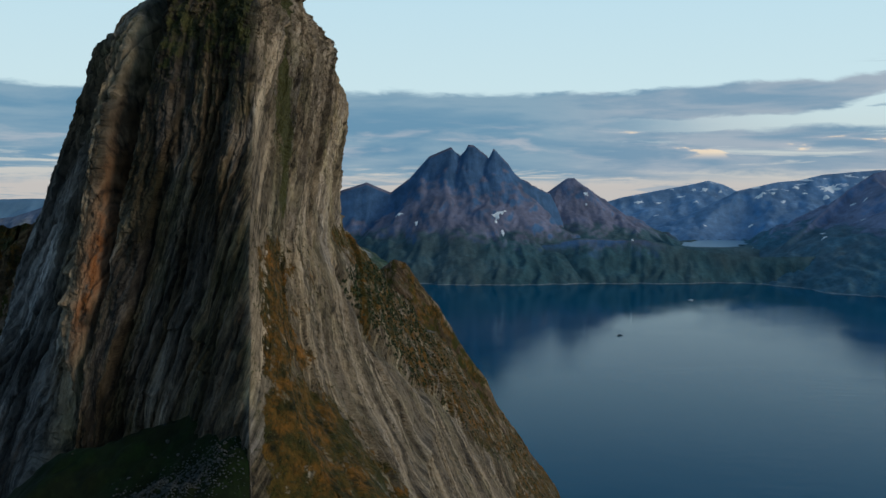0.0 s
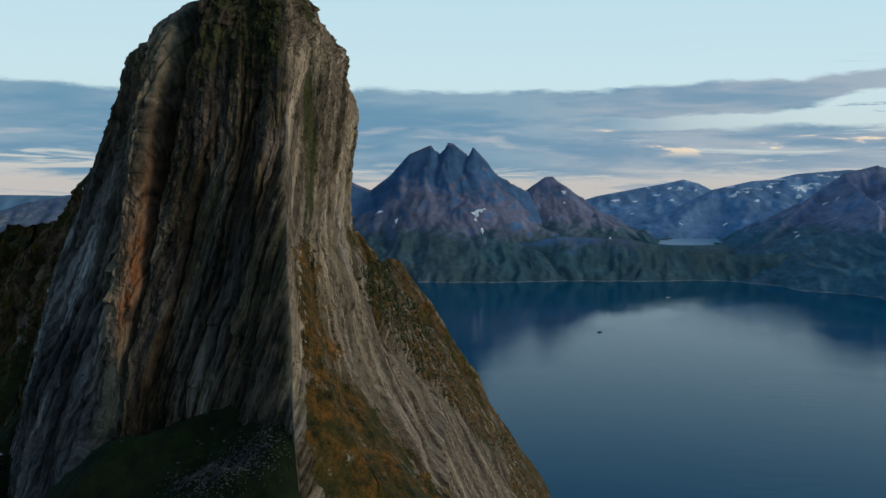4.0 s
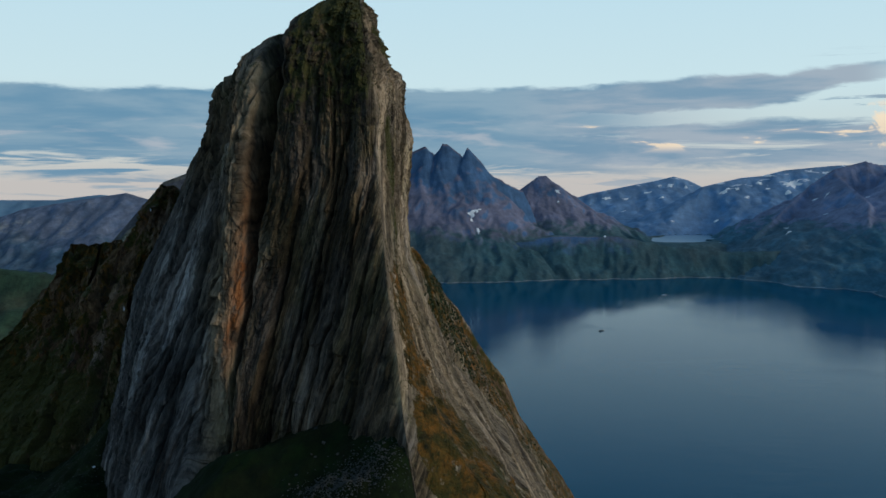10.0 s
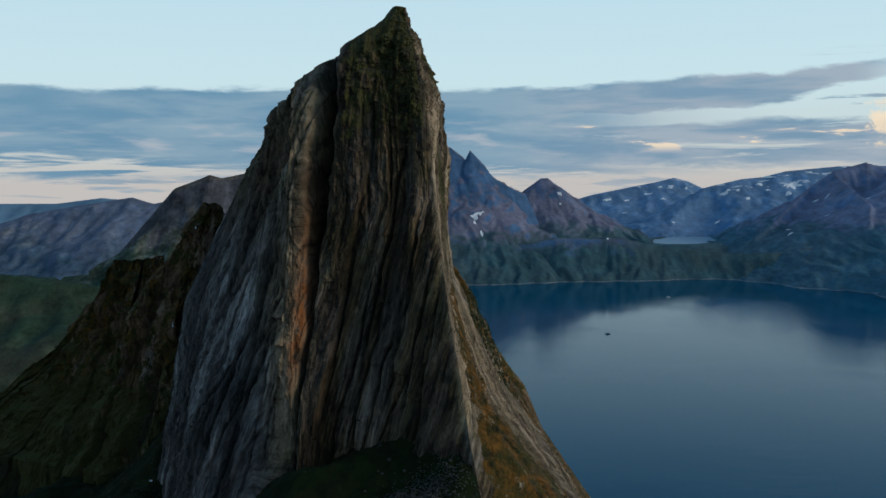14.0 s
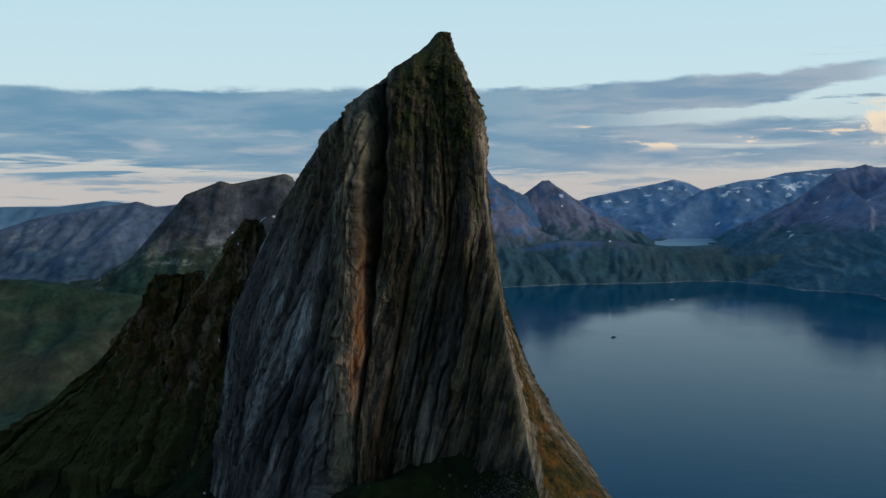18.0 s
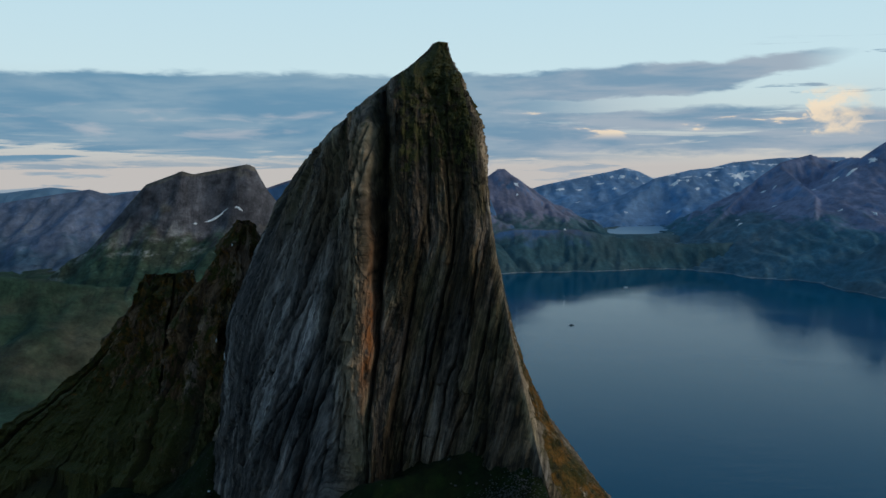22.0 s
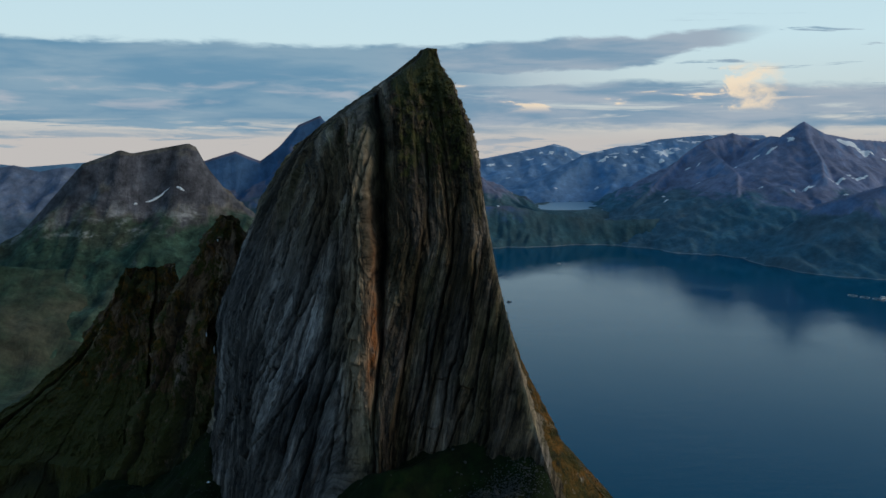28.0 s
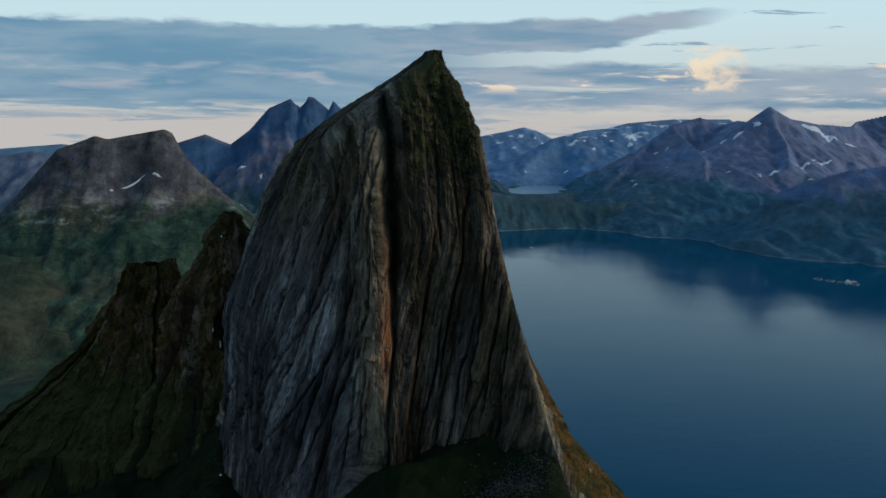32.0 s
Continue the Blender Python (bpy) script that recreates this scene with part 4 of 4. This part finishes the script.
thing("ground_valley", heightfield("ground_valley", -1500, 120, 500, 2700, 9, valley_height), VALLEY, "green and brown heath valley floor with low hills", "ground", "structure")

sea_me = bpy.data.meshes.new("water")
sea_me.from_pydata([(-9000, -6000, 0), (9000, -6000, 0), (9000, 9000, 0), (-9000, 9000, 0)], [], [(0, 1, 2, 3)])
thing("water", sea_me, SEA, "calm dark blue fjord reflecting the evening sky", "water", "structure")


# ---- mountains ----
def lake_ring(x, y):
    """1 on the shore of the lake between the mountains, less on the water."""
    wide = (x - 950 - 0.35 * (y - 3400)) / 125 + 0.38 * perlin(x * 0.016, y * 0.012, 3.0)
    return (np.abs(wide) ** 2.5 + np.abs((y - 3640) / 230) ** 2.5) ** 0.4


def mountain(name, rect, cell, crests, steep, reach, gentle, seed, relief, mat, label):
    def fn(x, y):
        h = np.maximum.reduce([crest_height(x, y, c, steep, reach, gentle, seed, relief, cell) for c in crests])
        # the hollow that holds the lake, with a low bank round it
        ring = lake_ring(x, y)
        h = np.where(ring < 1, np.minimum(h, 74), np.minimum(h, 74 + 95 * np.maximum(ring - 1, 0) + 90 * np.maximum(ring - 1.5, 0) ** 2))
        return np.where((ring > 0.98) & (ring < 2.6), np.maximum(h, 86 * step(ring, 0.98, 1.06) * (1 - step(ring, 1.2, 2.6)) - 5), h) if name == "cone" else h

    MOUNTS.append((rect, cell, fn))
    return thing("mountain", heightfield("mountain", *rect, cell, fn), mat, label, "mountain")


MOUNTS = []
LEFT_CREST = [(-620, 1600, 130), (-544, 1615, 182), (-499, 1620, 222), (-421, 1620, 310), (-372, 1620, 328), (-362, 1620, 333), (-322, 1625, 331), (-252, 1625, 344), (-240, 1625, 338), (-209, 1620, 287), (-164, 1610, 245), (-130, 1600, 180), (-90, 1600, 60)]
mountain("left", (-800, -20, 1150, 2000), 5.0, [LEFT_CREST], 1.45, 70, 0.46, 1.0, 11, LEFT_ROCK, "flat-topped brown mountain with green flanks and small snow patches")
TRI_CREST = [(-520, 3339, 240), (-389, 3339, 285), (-305, 3339, 312), (-218, 3339, 276), (-150, 3339, 328), (-80, 3339, 406), (-2, 3339, 440), (32, 3345, 406), (60, 3339, 448), (78, 3339, 446), (127, 3339, 408), (137, 3345, 352), (150, 3339, 435), (204, 3339, 378), (224, 3339, 348), (285, 3345, 308), (357, 3400, 276)]
mountain("three_peaks", (-900, 560, 2780, 3800), 6.0, [TRI_CREST], 1.9, 70, 0.60, 3.0, 13, TRI_HAZED, "dark slate mountain with three jagged summits above the fjord")
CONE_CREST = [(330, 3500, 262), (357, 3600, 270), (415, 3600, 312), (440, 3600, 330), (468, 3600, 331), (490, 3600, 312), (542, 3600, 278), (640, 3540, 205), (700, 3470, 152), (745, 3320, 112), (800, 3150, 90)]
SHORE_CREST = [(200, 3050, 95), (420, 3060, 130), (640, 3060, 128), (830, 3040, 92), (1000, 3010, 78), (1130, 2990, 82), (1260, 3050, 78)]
mountain("cone", (150, 1350, 2760, 3900), 6.0, [CONE_CREST, SHORE_CREST], 0.7, 110, 0.42, 6.0, 11, TRI_HAZED, "cone-shaped dark mountain with a long green shoulder")
RIGHT_CREST = [(1180, 3300, 110), (1340, 3450, 190), (1503, 3600, 285), (1603, 3600, 352), (1731, 3600, 385), (1820, 3560, 357), (1790, 3400, 372), (1741, 3250, 368), (1790, 3250, 400), (1839, 3250, 430), (1890, 3250, 402), (1935, 3250, 381), (2061, 3250, 360), (2250, 3300, 350), (2407, 3500, 372), (2600, 3400, 425), (2950, 3200, 440), (3200, 2900, 380)]
RIGHT_SPUR = [(1839, 3250, 425), (1815, 3150, 345), (1780, 3020, 285), (1700, 2880, 235)]
RIGHT_SHOULDER = [(1480, 2560, 160), (1600, 2420, 226), (1760, 2340, 252), (1950, 2220, 270), (2200, 2100, 290)]
RIGHT_BUTTRESS = [(1603, 3600, 340), (1560, 3350, 282), (1510, 3120, 232), (1430, 2960, 175)]
mountain("right", (950, 3400, 1800, 3900), 7.5, [RIGHT_CREST, RIGHT_SPUR, RIGHT_SHOULDER, RIGHT_BUTTRESS], 0.85, 110, 0.37, 9.0, 10, RIGHT_HAZED, "broad dark blue mountain with snow streaks beside the fjord")
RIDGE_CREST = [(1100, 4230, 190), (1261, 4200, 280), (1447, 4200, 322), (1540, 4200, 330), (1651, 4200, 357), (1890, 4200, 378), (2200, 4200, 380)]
mountain("ridge", (900, 2500, 3700, 4500), 10.0, [RIDGE_CREST], 0.5, 150, 0.30, 12.0, 9, FAR_HAZED, "distant blue ridge flecked with snow")
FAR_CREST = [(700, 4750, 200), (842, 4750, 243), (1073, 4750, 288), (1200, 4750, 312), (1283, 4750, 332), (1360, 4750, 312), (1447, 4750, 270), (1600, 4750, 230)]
mountain("far", (500, 1900, 4250, 4900), 10.0, [FAR_CREST], 0.45, 150, 0.28, 15.0, 8, FAR_HAZED, "faraway blue mountain with a snowy top")
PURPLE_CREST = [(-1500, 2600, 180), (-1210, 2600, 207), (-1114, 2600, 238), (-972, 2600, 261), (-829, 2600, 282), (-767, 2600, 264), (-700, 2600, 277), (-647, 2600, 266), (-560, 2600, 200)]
mountain("purple", (-1900, -300, 2050, 2950), 8.0, [PURPLE_CREST], 0.5, 150, 0.30, 18.0, 16, PURPLE_HAZED, "rounded mauve-grey mountain range in evening haze")
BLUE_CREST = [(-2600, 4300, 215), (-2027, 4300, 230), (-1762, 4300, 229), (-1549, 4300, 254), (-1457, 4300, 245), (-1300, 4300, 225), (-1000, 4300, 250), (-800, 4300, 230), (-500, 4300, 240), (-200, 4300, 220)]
mountain("blue", (-2900, 100, 3950, 4600), 16.0, [BLUE_CREST], 0.35, 200, 0.30, 21.0, 10, BLUE_HAZED, "pale blue mountains on the horizon")

turns = np.linspace(0, 2 * math.pi, 64, endpoint=False)
lake_x, lake_y = (1.3 * np.sign(q) * np.abs(q) ** 0.8 for q in (np.cos(turns), np.sin(turns)))
lake_me = bpy.data.meshes.new("water_lake")
lake_me.from_pydata([(950 + 0.35 * (240 + 230 * b) + 140 * a, 3640 + 230 * b, 77) for a, b in zip(lake_x, lake_y)], [], [tuple(range(64))])
thing("water_lake", lake_me, LAKE, "pale lake in the gap between the mountains", "water", "structure")

# ---- snow left on the mountains ----
def on_mountain(k, x, y):
    """Height of mountain k at x, y, on its own mesh."""
    (x0, x1, y0, y1), c, fn = MOUNTS[k]
    i, j = np.floor((x - x0) / c), np.floor((y - y0) / c)
    fx, fy = (x - x0) / c - i, (y - y0) / c - j
    h = lambda a, b: fn(x0 + (i + a) * c, y0 + (j + b) * c)
    return h(0, 0) * (1 - fx) * (1 - fy) + h(1, 0) * fx * (1 - fy) + h(0, 1) * (1 - fx) * fy + h(1, 1) * fx * fy


def snow_patch(k, x, y, wide, tall, tilt, seed):
    """A thin draped sheet with a ragged rim, thicker in the middle."""
    ring, turn = np.meshgrid(np.linspace(0.02, 1, 9), np.linspace(0, 2 * math.pi, 28, endpoint=False), indexing="ij")
    rag = 0.85 + 0.75 * fbm(np.cos(turn) * 1.3 + seed, np.sin(turn) * 1.3, seed * 0.7, 4, 0.6)
    a, b = ring * rag * np.cos(turn) * wide / 2, ring * rag * np.sin(turn) * tall * 0.75
    px = x + a * math.cos(tilt) - b * math.sin(tilt)
    py = y + a * math.sin(tilt) + b * math.cos(tilt)
    pz = on_mountain(k, px, py) + 1.6 * (1 - ring ** 3) - 0.5 * ring ** 6 + 0.35
    me = grid_mesh("snow_patch", px, py, pz, closed=True)
    thing("snow_patch", me, SNOW, SNOW_LABELS[k], "snow patch", group="snow patches on the mountains")


SNOW_LABELS = ["narrow white snow patch below the flat mountain top", "ragged white snow patch in a gully under the three peaks", "small white snow patch on the cone-shaped mountain",
               "long white snow streak on the broad dark mountain", "white snow patch on the distant blue ridge", "white snow patch on the faraway mountain top"]


def lay_snow(patches):
    for k, x, y, w, h, tilt in patches:
        SNOW_COUNT.append(k)
        snow_patch(k, x, y, w, h, tilt, 1.7 * (len(SNOW_COUNT) - 1))


SNOW_COUNT = []
lay_snow([(0, -300, 1576, 32, 1.6, 0.1), (0, -262, 1576, 14, 1.6, -0.15), (0, -330, 1570, 6, 1.2, 0.2)])
lay_snow([(1, 172, 3146, 46, 11, 0.55), (1, 160, 3132, 14, 16, 0), (1, 155, 3111, 12, 12, 0), (1, 177, 3067, 12, 20, 0), (1, -179, 3204, 26, 12, 0), (1, -112, 3124, 12, 9, 0)])
lay_snow([(2, 507, 3533, 16, 11, 0), (2, 502, 3491, 12, 7, 0), (2, 637, 3552, 10, 7, 0), (2, 599, 3056, 10, 6, 0)])
lay_snow([(3, 1495, 3514, 28, 8, 0), (3, 1520, 3469, 20, 8, 0), (3, 1293, 3278, 16, 9, 0), (3, 1644, 3261, 74, 14, 0.2), (3, 1690, 3214, 50, 10, 0.4), (3, 1566, 3245, 20, 9, 0), (3, 1771, 3217, 30, 18, 0.4), (3, 2020, 3225, 90, 16, -0.15), (3, 2083, 3206, 74, 16, -0.2), (3, 2155, 3182, 52, 9, -0.1)])
lay_snow([(3, 1760, 2893, 70, 14, 0.3), (3, 1835, 2938, 24, 13, 0.3), (3, 1869, 2915, 60, 18, 0.1), (3, 1643, 2874, 44, 12, 0.2), (3, 1593, 2882, 14, 16, 0), (3, 1265, 3183, 18, 9, 0), (3, 1736, 2799, 18, 6, 0), (3, 1530, 2980, 14, 6, 0), (3, 1440, 3296, 20, 7, 0)])
lay_snow([(4, 1353, 4143, 56, 18, 0.2), (4, 1408, 4137, 18, 12, 0), (4, 1424, 4060, 22, 18, 0), (4, 1512, 4153, 34, 12, 0.2), (4, 1535, 4099, 28, 12, 0), (4, 1253, 3948, 24, 10, 0), (4, 1076, 3994, 14, 8, 0), (4, 1654, 4118, 74, 44, 0.3), (4, 1600, 4040, 24, 20, 0)])
lay_snow([(5, 916, 4681, 54, 18, 0.2), (5, 1010, 4650, 30, 12, 0), (5, 964, 4487, 24, 12, 0), (5, 1126, 4665, 44, 16, 0.2), (5, 1249, 4685, 38, 26, 0), (5, 1199, 4702, 26, 14, 0), (5, 1174, 4552, 30, 16, 0), (5, 1323, 4666, 20, 14, 0), (5, 1352, 4618, 26, 10, 0)])


# ---- boats and floats on the fjord ----
def bm_mesh(name, bm):
    me = bpy.data.meshes.new(name)
    bm.to_mesh(me)
    bm.free()
    return me


def box(size, at, bevel=0.0):
    bm = bmesh.new()
    bmesh.ops.create_cube(bm, size=1.0, matrix=Matrix.Translation(at) @ Matrix.Diagonal((*size, 1)))
    if bevel:
        bmesh.ops.bevel(bm, geom=bm.edges[:], offset=bevel, segments=2, affect="EDGES")
    return bm


def hull(length, beam, depth):
    """A boat's hull from ribs: pointed bow, square stern, raised sheer."""
    bm = bmesh.new()
    ribs = []
    for q in np.linspace(0, 1, 13):
        w = beam / 2 * (1 - max(0, (q - 0.45) / 0.55) ** 2.2) + 0.02
        sheer = depth * (0.62 + 0.38 * q ** 2)
        px = (q - 0.5) * length
        ribs.append([bm.verts.new((px, s * w * k, z)) for s, k, z in ((-1, 1, sheer), (-1, 0.86, 0.1 * depth), (-1, 0.45, -0.35 * depth), (1, 0.45, -0.35 * depth), (1, 0.86, 0.1 * depth), (1, 1, sheer))])
    for a, b in zip(ribs[:-1], ribs[1:]):
        for k in range(6):
            bm.faces.new((a[k], a[(k + 1) % 6], b[(k + 1) % 6], b[k]))
    bm.faces.new(ribs[0])
    bm.faces.new(ribs[-1][::-1])
    bmesh.ops.recalc_face_normals(bm, faces=bm.faces)
    return bm


def post(radius, height, at):
    bm = bmesh.new()
    bmesh.ops.create_cone(bm, cap_ends=True, segments=8, radius1=radius, radius2=radius * 0.7, depth=height, matrix=Matrix.Translation((at[0], at[1], at[2] + height / 2)))
    return bm


def boat(at, turn, length, hull_mat, label):
    root = tagged(new("boat"), label, "boat")
    part("hull", bm_mesh("hull", hull(length, length * 0.30, length * 0.13)), hull_mat, root)
    part("deck", bm_mesh("deck", box((length * 0.72, length * 0.24, length * 0.02), (-length * 0.08, 0, length * 0.082))), DECK, root)
    cabin = part("cabin", bm_mesh("cabin", box((length * 0.24, length * 0.19, length * 0.15), (-length * 0.12, 0, length * 0.165), length * 0.012)), hull_mat, root)
    part("window", bm_mesh("window", box((length * 0.245, length * 0.195, length * 0.04), (-length * 0.12, 0, length * 0.19))), GLASS_DARK, cabin)
    part("mast", bm_mesh("mast", post(length * 0.012, length * 0.26, (-length * 0.05, 0, length * 0.23))), DECK, root)
    root.matrix_world = pose(*at, 0, 0, turn)


boat((376, 1939, 0.1), 12, 12, HULL_DARK, "small dark fishing boat lying still on the fjord")
boat((655, 2505, 0.1), 4, 12, HULL_WHITE, "small white boat far out near the shore")


def torus(radius, tube, at, n=36, m=8):
    a, b = np.meshgrid(np.linspace(0, 2 * math.pi, n, endpoint=False), np.linspace(0, 2 * math.pi, m, endpoint=False), indexing="ij")
    x, y, z = (radius + tube * np.cos(b)) * np.cos(a) + at[0], (radius + tube * np.cos(b)) * np.sin(a) + at[1], tube * np.sin(b) + at[2]
    idx = np.arange(n * m).reshape(n, m)
    quads = np.stack([idx, np.roll(idx, -1, 0), np.roll(np.roll(idx, -1, 0), -1, 1), np.roll(idx, -1, 1)], -1).reshape(-1, 4)
    me = bpy.data.meshes.new("ring")
    me.from_pydata(np.stack([x, y, z], -1).reshape(-1, 3).tolist(), [], quads.tolist())
    return me


def fish_pen(at):
    root = tagged(new("fish_pen"), "round floating fish pen with grey rings", "fish pen", "pens of the fish farm")
    part("float_ring", torus(10, 0.7, (0, 0, 0.2)), PLASTIC, root)
    part("hand_rail", torus(9.4, 0.2, (0, 0, 1.4)), PLASTIC, root)
    for k in range(12):
        a = k * math.pi / 6
        part("stanchion", bm_mesh("stanchion", post(0.12, 1.4, (9.6 * math.cos(a), 9.6 * math.sin(a), 0.2))), PLASTIC, root)
    root.matrix_world = pose(*at)


for px, py in ((1172, 1905), (1186, 1880), (1200, 1856), (1214, 1832)):
    fish_pen((px, py, 0.2))
barge = tagged(new("feed_barge"), "pale flat feed barge moored beside the fish pens", "barge")
part("pontoon", bm_mesh("pontoon", box((34, 9, 2.4), (0, 0, 0.6), 0.3)), PLASTIC, barge)
shed = part("deckhouse", bm_mesh("deckhouse", box((9, 6, 4), (-8, 0, 3.6), 0.2)), HULL_WHITE, barge)
part("window", bm_mesh("window", box((9.1, 6.1, 1.0), (-8, 0, 4.3))), GLASS_DARK, shed)
part("crane_mast", bm_mesh("crane_mast", post(0.3, 6, (6, 0, 1.8))), DECK, barge)
barge.matrix_world = pose(1222, 1858, 0.1, 0, 0, 8)


# ---- stones and scrub by the tower ----
def stone_mesh(seed):
    rng = np.random.RandomState(seed)
    bm = bmesh.new()
    bmesh.ops.create_icosphere(bm, subdivisions=2, radius=1.0)
    for v in bm.verts:
        n = noise.noise(v.co * 1.3 + Vector((seed * 3.1, 0, 0)))
        v.co = v.co * (1 + 0.45 * n)
        v.co.x, v.co.z = v.co.x * 1.25, v.co.z * 0.7
        for axis in range(3):
            v.co[axis] = max(-0.85, min(0.85, v.co[axis]))
    return bm_mesh("boulder", bm)


rng = np.random.RandomState(5)
stones = [stone_mesh(k) for k in range(5)]
for me in stones:
    me.materials.append(STONE)
for k in range(40):
    px, py = rng.uniform(-45, 24), rng.uniform(372, 432)
    size = 0.25 + 0.5 * rng.rand() ** 2
    ob = tagged(new("boulder", stones[k % 5]), "grey lichened boulder on the grassy apron", "boulder", "boulders on the apron")
    ob.matrix_world = pose(px, py, float(apron_height(np.array([px]), np.array([py]))[0]) + size * 0.15, rng.uniform(-20, 20), rng.uniform(-20, 20), rng.uniform(0, 360)) @ Matrix.Diagonal((size, size, size, 1))


def joined(name, co, faces):
    me = bpy.data.meshes.new(name)
    me.from_pydata(co, [], faces)
    return me


def scree(count):
    co, faces = [], []
    base = [(1, 0, -0.3), (0.3, 0.9, -0.3), (-0.8, 0.6, -0.3), (-0.7, -0.7, -0.3), (0.4, -0.9, -0.3), (0.2, 0.1, 0.8), (-0.3, -0.2, 0.7)]
    tri = [(0, 1, 5), (1, 2, 6, 5), (2, 3, 6), (3, 4, 5, 6), (4, 0, 5)]
    cx, cy = rng.normal(8, 8, count), rng.normal(400, 5, count)
    left = rng.rand(count) < 0.25
    cx, cy = np.where(left, rng.uniform(-150, -88, count), cx), np.where(left, rng.uniform(450, 560, count), cy)
    cz = apron_height(cx, cy)
    for x, y, z in zip(cx, cy, cz):
        s, a = rng.uniform(0.10, 0.36), rng.uniform(0, 6.3)
        o = len(co)
        for u, v, w in base:
            u, v = u * math.cos(a) - v * math.sin(a), u * math.sin(a) + v * math.cos(a)
            co.append((x + u * s * rng.uniform(0.8, 1.3), y + v * s * rng.uniform(0.8, 1.3), z + 0.15 + w * s))
        faces += [tuple(o + k for k in f) for f in tri]
    return joined("scree", co, faces)


thing("scree", scree(3200), STONE, "scattered pale scree stones on dark turf", "scree", "stuff")


def scrub(count):
    X, Y, Z, U, H = TOWER
    pick = np.argwhere((U > 4.62) & (U < 4.99) & (Z > 60) & (Z < 262))
    pick = pick[rng.choice(len(pick), count)]
    co, faces = [], []
    for i, j in pick:
        c = np.array([X[i, j], Y[i, j], Z[i, j]])
        r = rng.uniform(0.6, 1.7)
        for k in range(16):
            d = rng.normal(size=3)
            d /= np.linalg.norm(d)
            p = c + d * r * np.array([0.8, 1.0, 0.7]) * rng.uniform(0.5, 1.0)
            a, b = rng.normal(size=3), rng.normal(size=3)
            a, b = a / np.linalg.norm(a) * 0.45, b / np.linalg.norm(b) * 0.45
            o = len(co)
            co += [tuple(p + a), tuple(p + b), tuple(p - a), tuple(p - b)]
            faces.append((o, o + 1, o + 2, o + 3))
    return joined("scrub", co, faces)


thing("scrub", scrub(1500), LEAF, "low dark green birch and juniper scrub on the flank", "shrubs", "stuff")


def snow_remnant(at, wide, high, seed):
    """A last wedge of snow in a cleft: a lumpy upright sliver, thicker at its foot."""
    bm = bmesh.new()
    bmesh.ops.create_icosphere(bm, subdivisions=3, radius=1.0)
    for v in bm.verts:
        n = noise.noise(v.co * 1.6 + Vector((seed * 5.3, 1, 2)))
        v.co = v.co * (1 + 0.35 * n)
        v.co = Vector((v.co.x * wide / 2 * (1.15 - 0.4 * v.co.z), v.co.y * wide * 0.6, v.co.z * high / 2))
    ob = thing("snow_remnant", bm_mesh("snow_remnant", bm), SNOW, "sliver of old snow in a dark rock cleft", "snow patch", group="snow slivers by the buttress")
    ob.matrix_world = pose(*at)


for k, (at, wide, high) in enumerate([((-109.0, 561.2, 241.6), 0.6, 4.2), ((-112.3, 557.8, 250.5), 0.5, 2.2), ((-107.3, 503.3, 192.3), 1.1, 0.8), ((-108.2, 587.9, 296.0), 0.5, 1.4)]):
    snow_remnant(at, wide, high, k)


def tufts(count):
    """Clumps of grass and moss on the ledges of the tower's crest and flank."""
    X, Y, Z, U, H = TOWER
    pick = np.argwhere(((U > 2.4) & (U < 4.9) & (Z > 318) & (Z < 388)) | ((U > 4.0) & (U < 4.5) & (Z > 195) & (Z < 290)))
    pick = pick[rng.choice(len(pick), count)]
    co, faces = [], []
    for i, j in pick:
        c = np.array([X[i, j], Y[i, j], Z[i, j]])
        r = rng.uniform(0.25, 0.8)
        for k in range(9):
            p = c + rng.normal(size=3) * r * np.array([0.6, 0.6, 0.35])
            a, b = rng.normal(size=3), rng.normal(size=3)
            a, b = a / np.linalg.norm(a) * 0.28, b / np.linalg.norm(b) * 0.28
            o = len(co)
            co += [tuple(p + a), tuple(p + b), tuple(p - a)]
            faces.append((o, o + 1, o + 2))
    return joined("grass_tufts", co, faces)


thing("grass_tufts", tufts(3000), GRASS, "olive grass and moss tufts on rock ledges", "grass", "stuff")
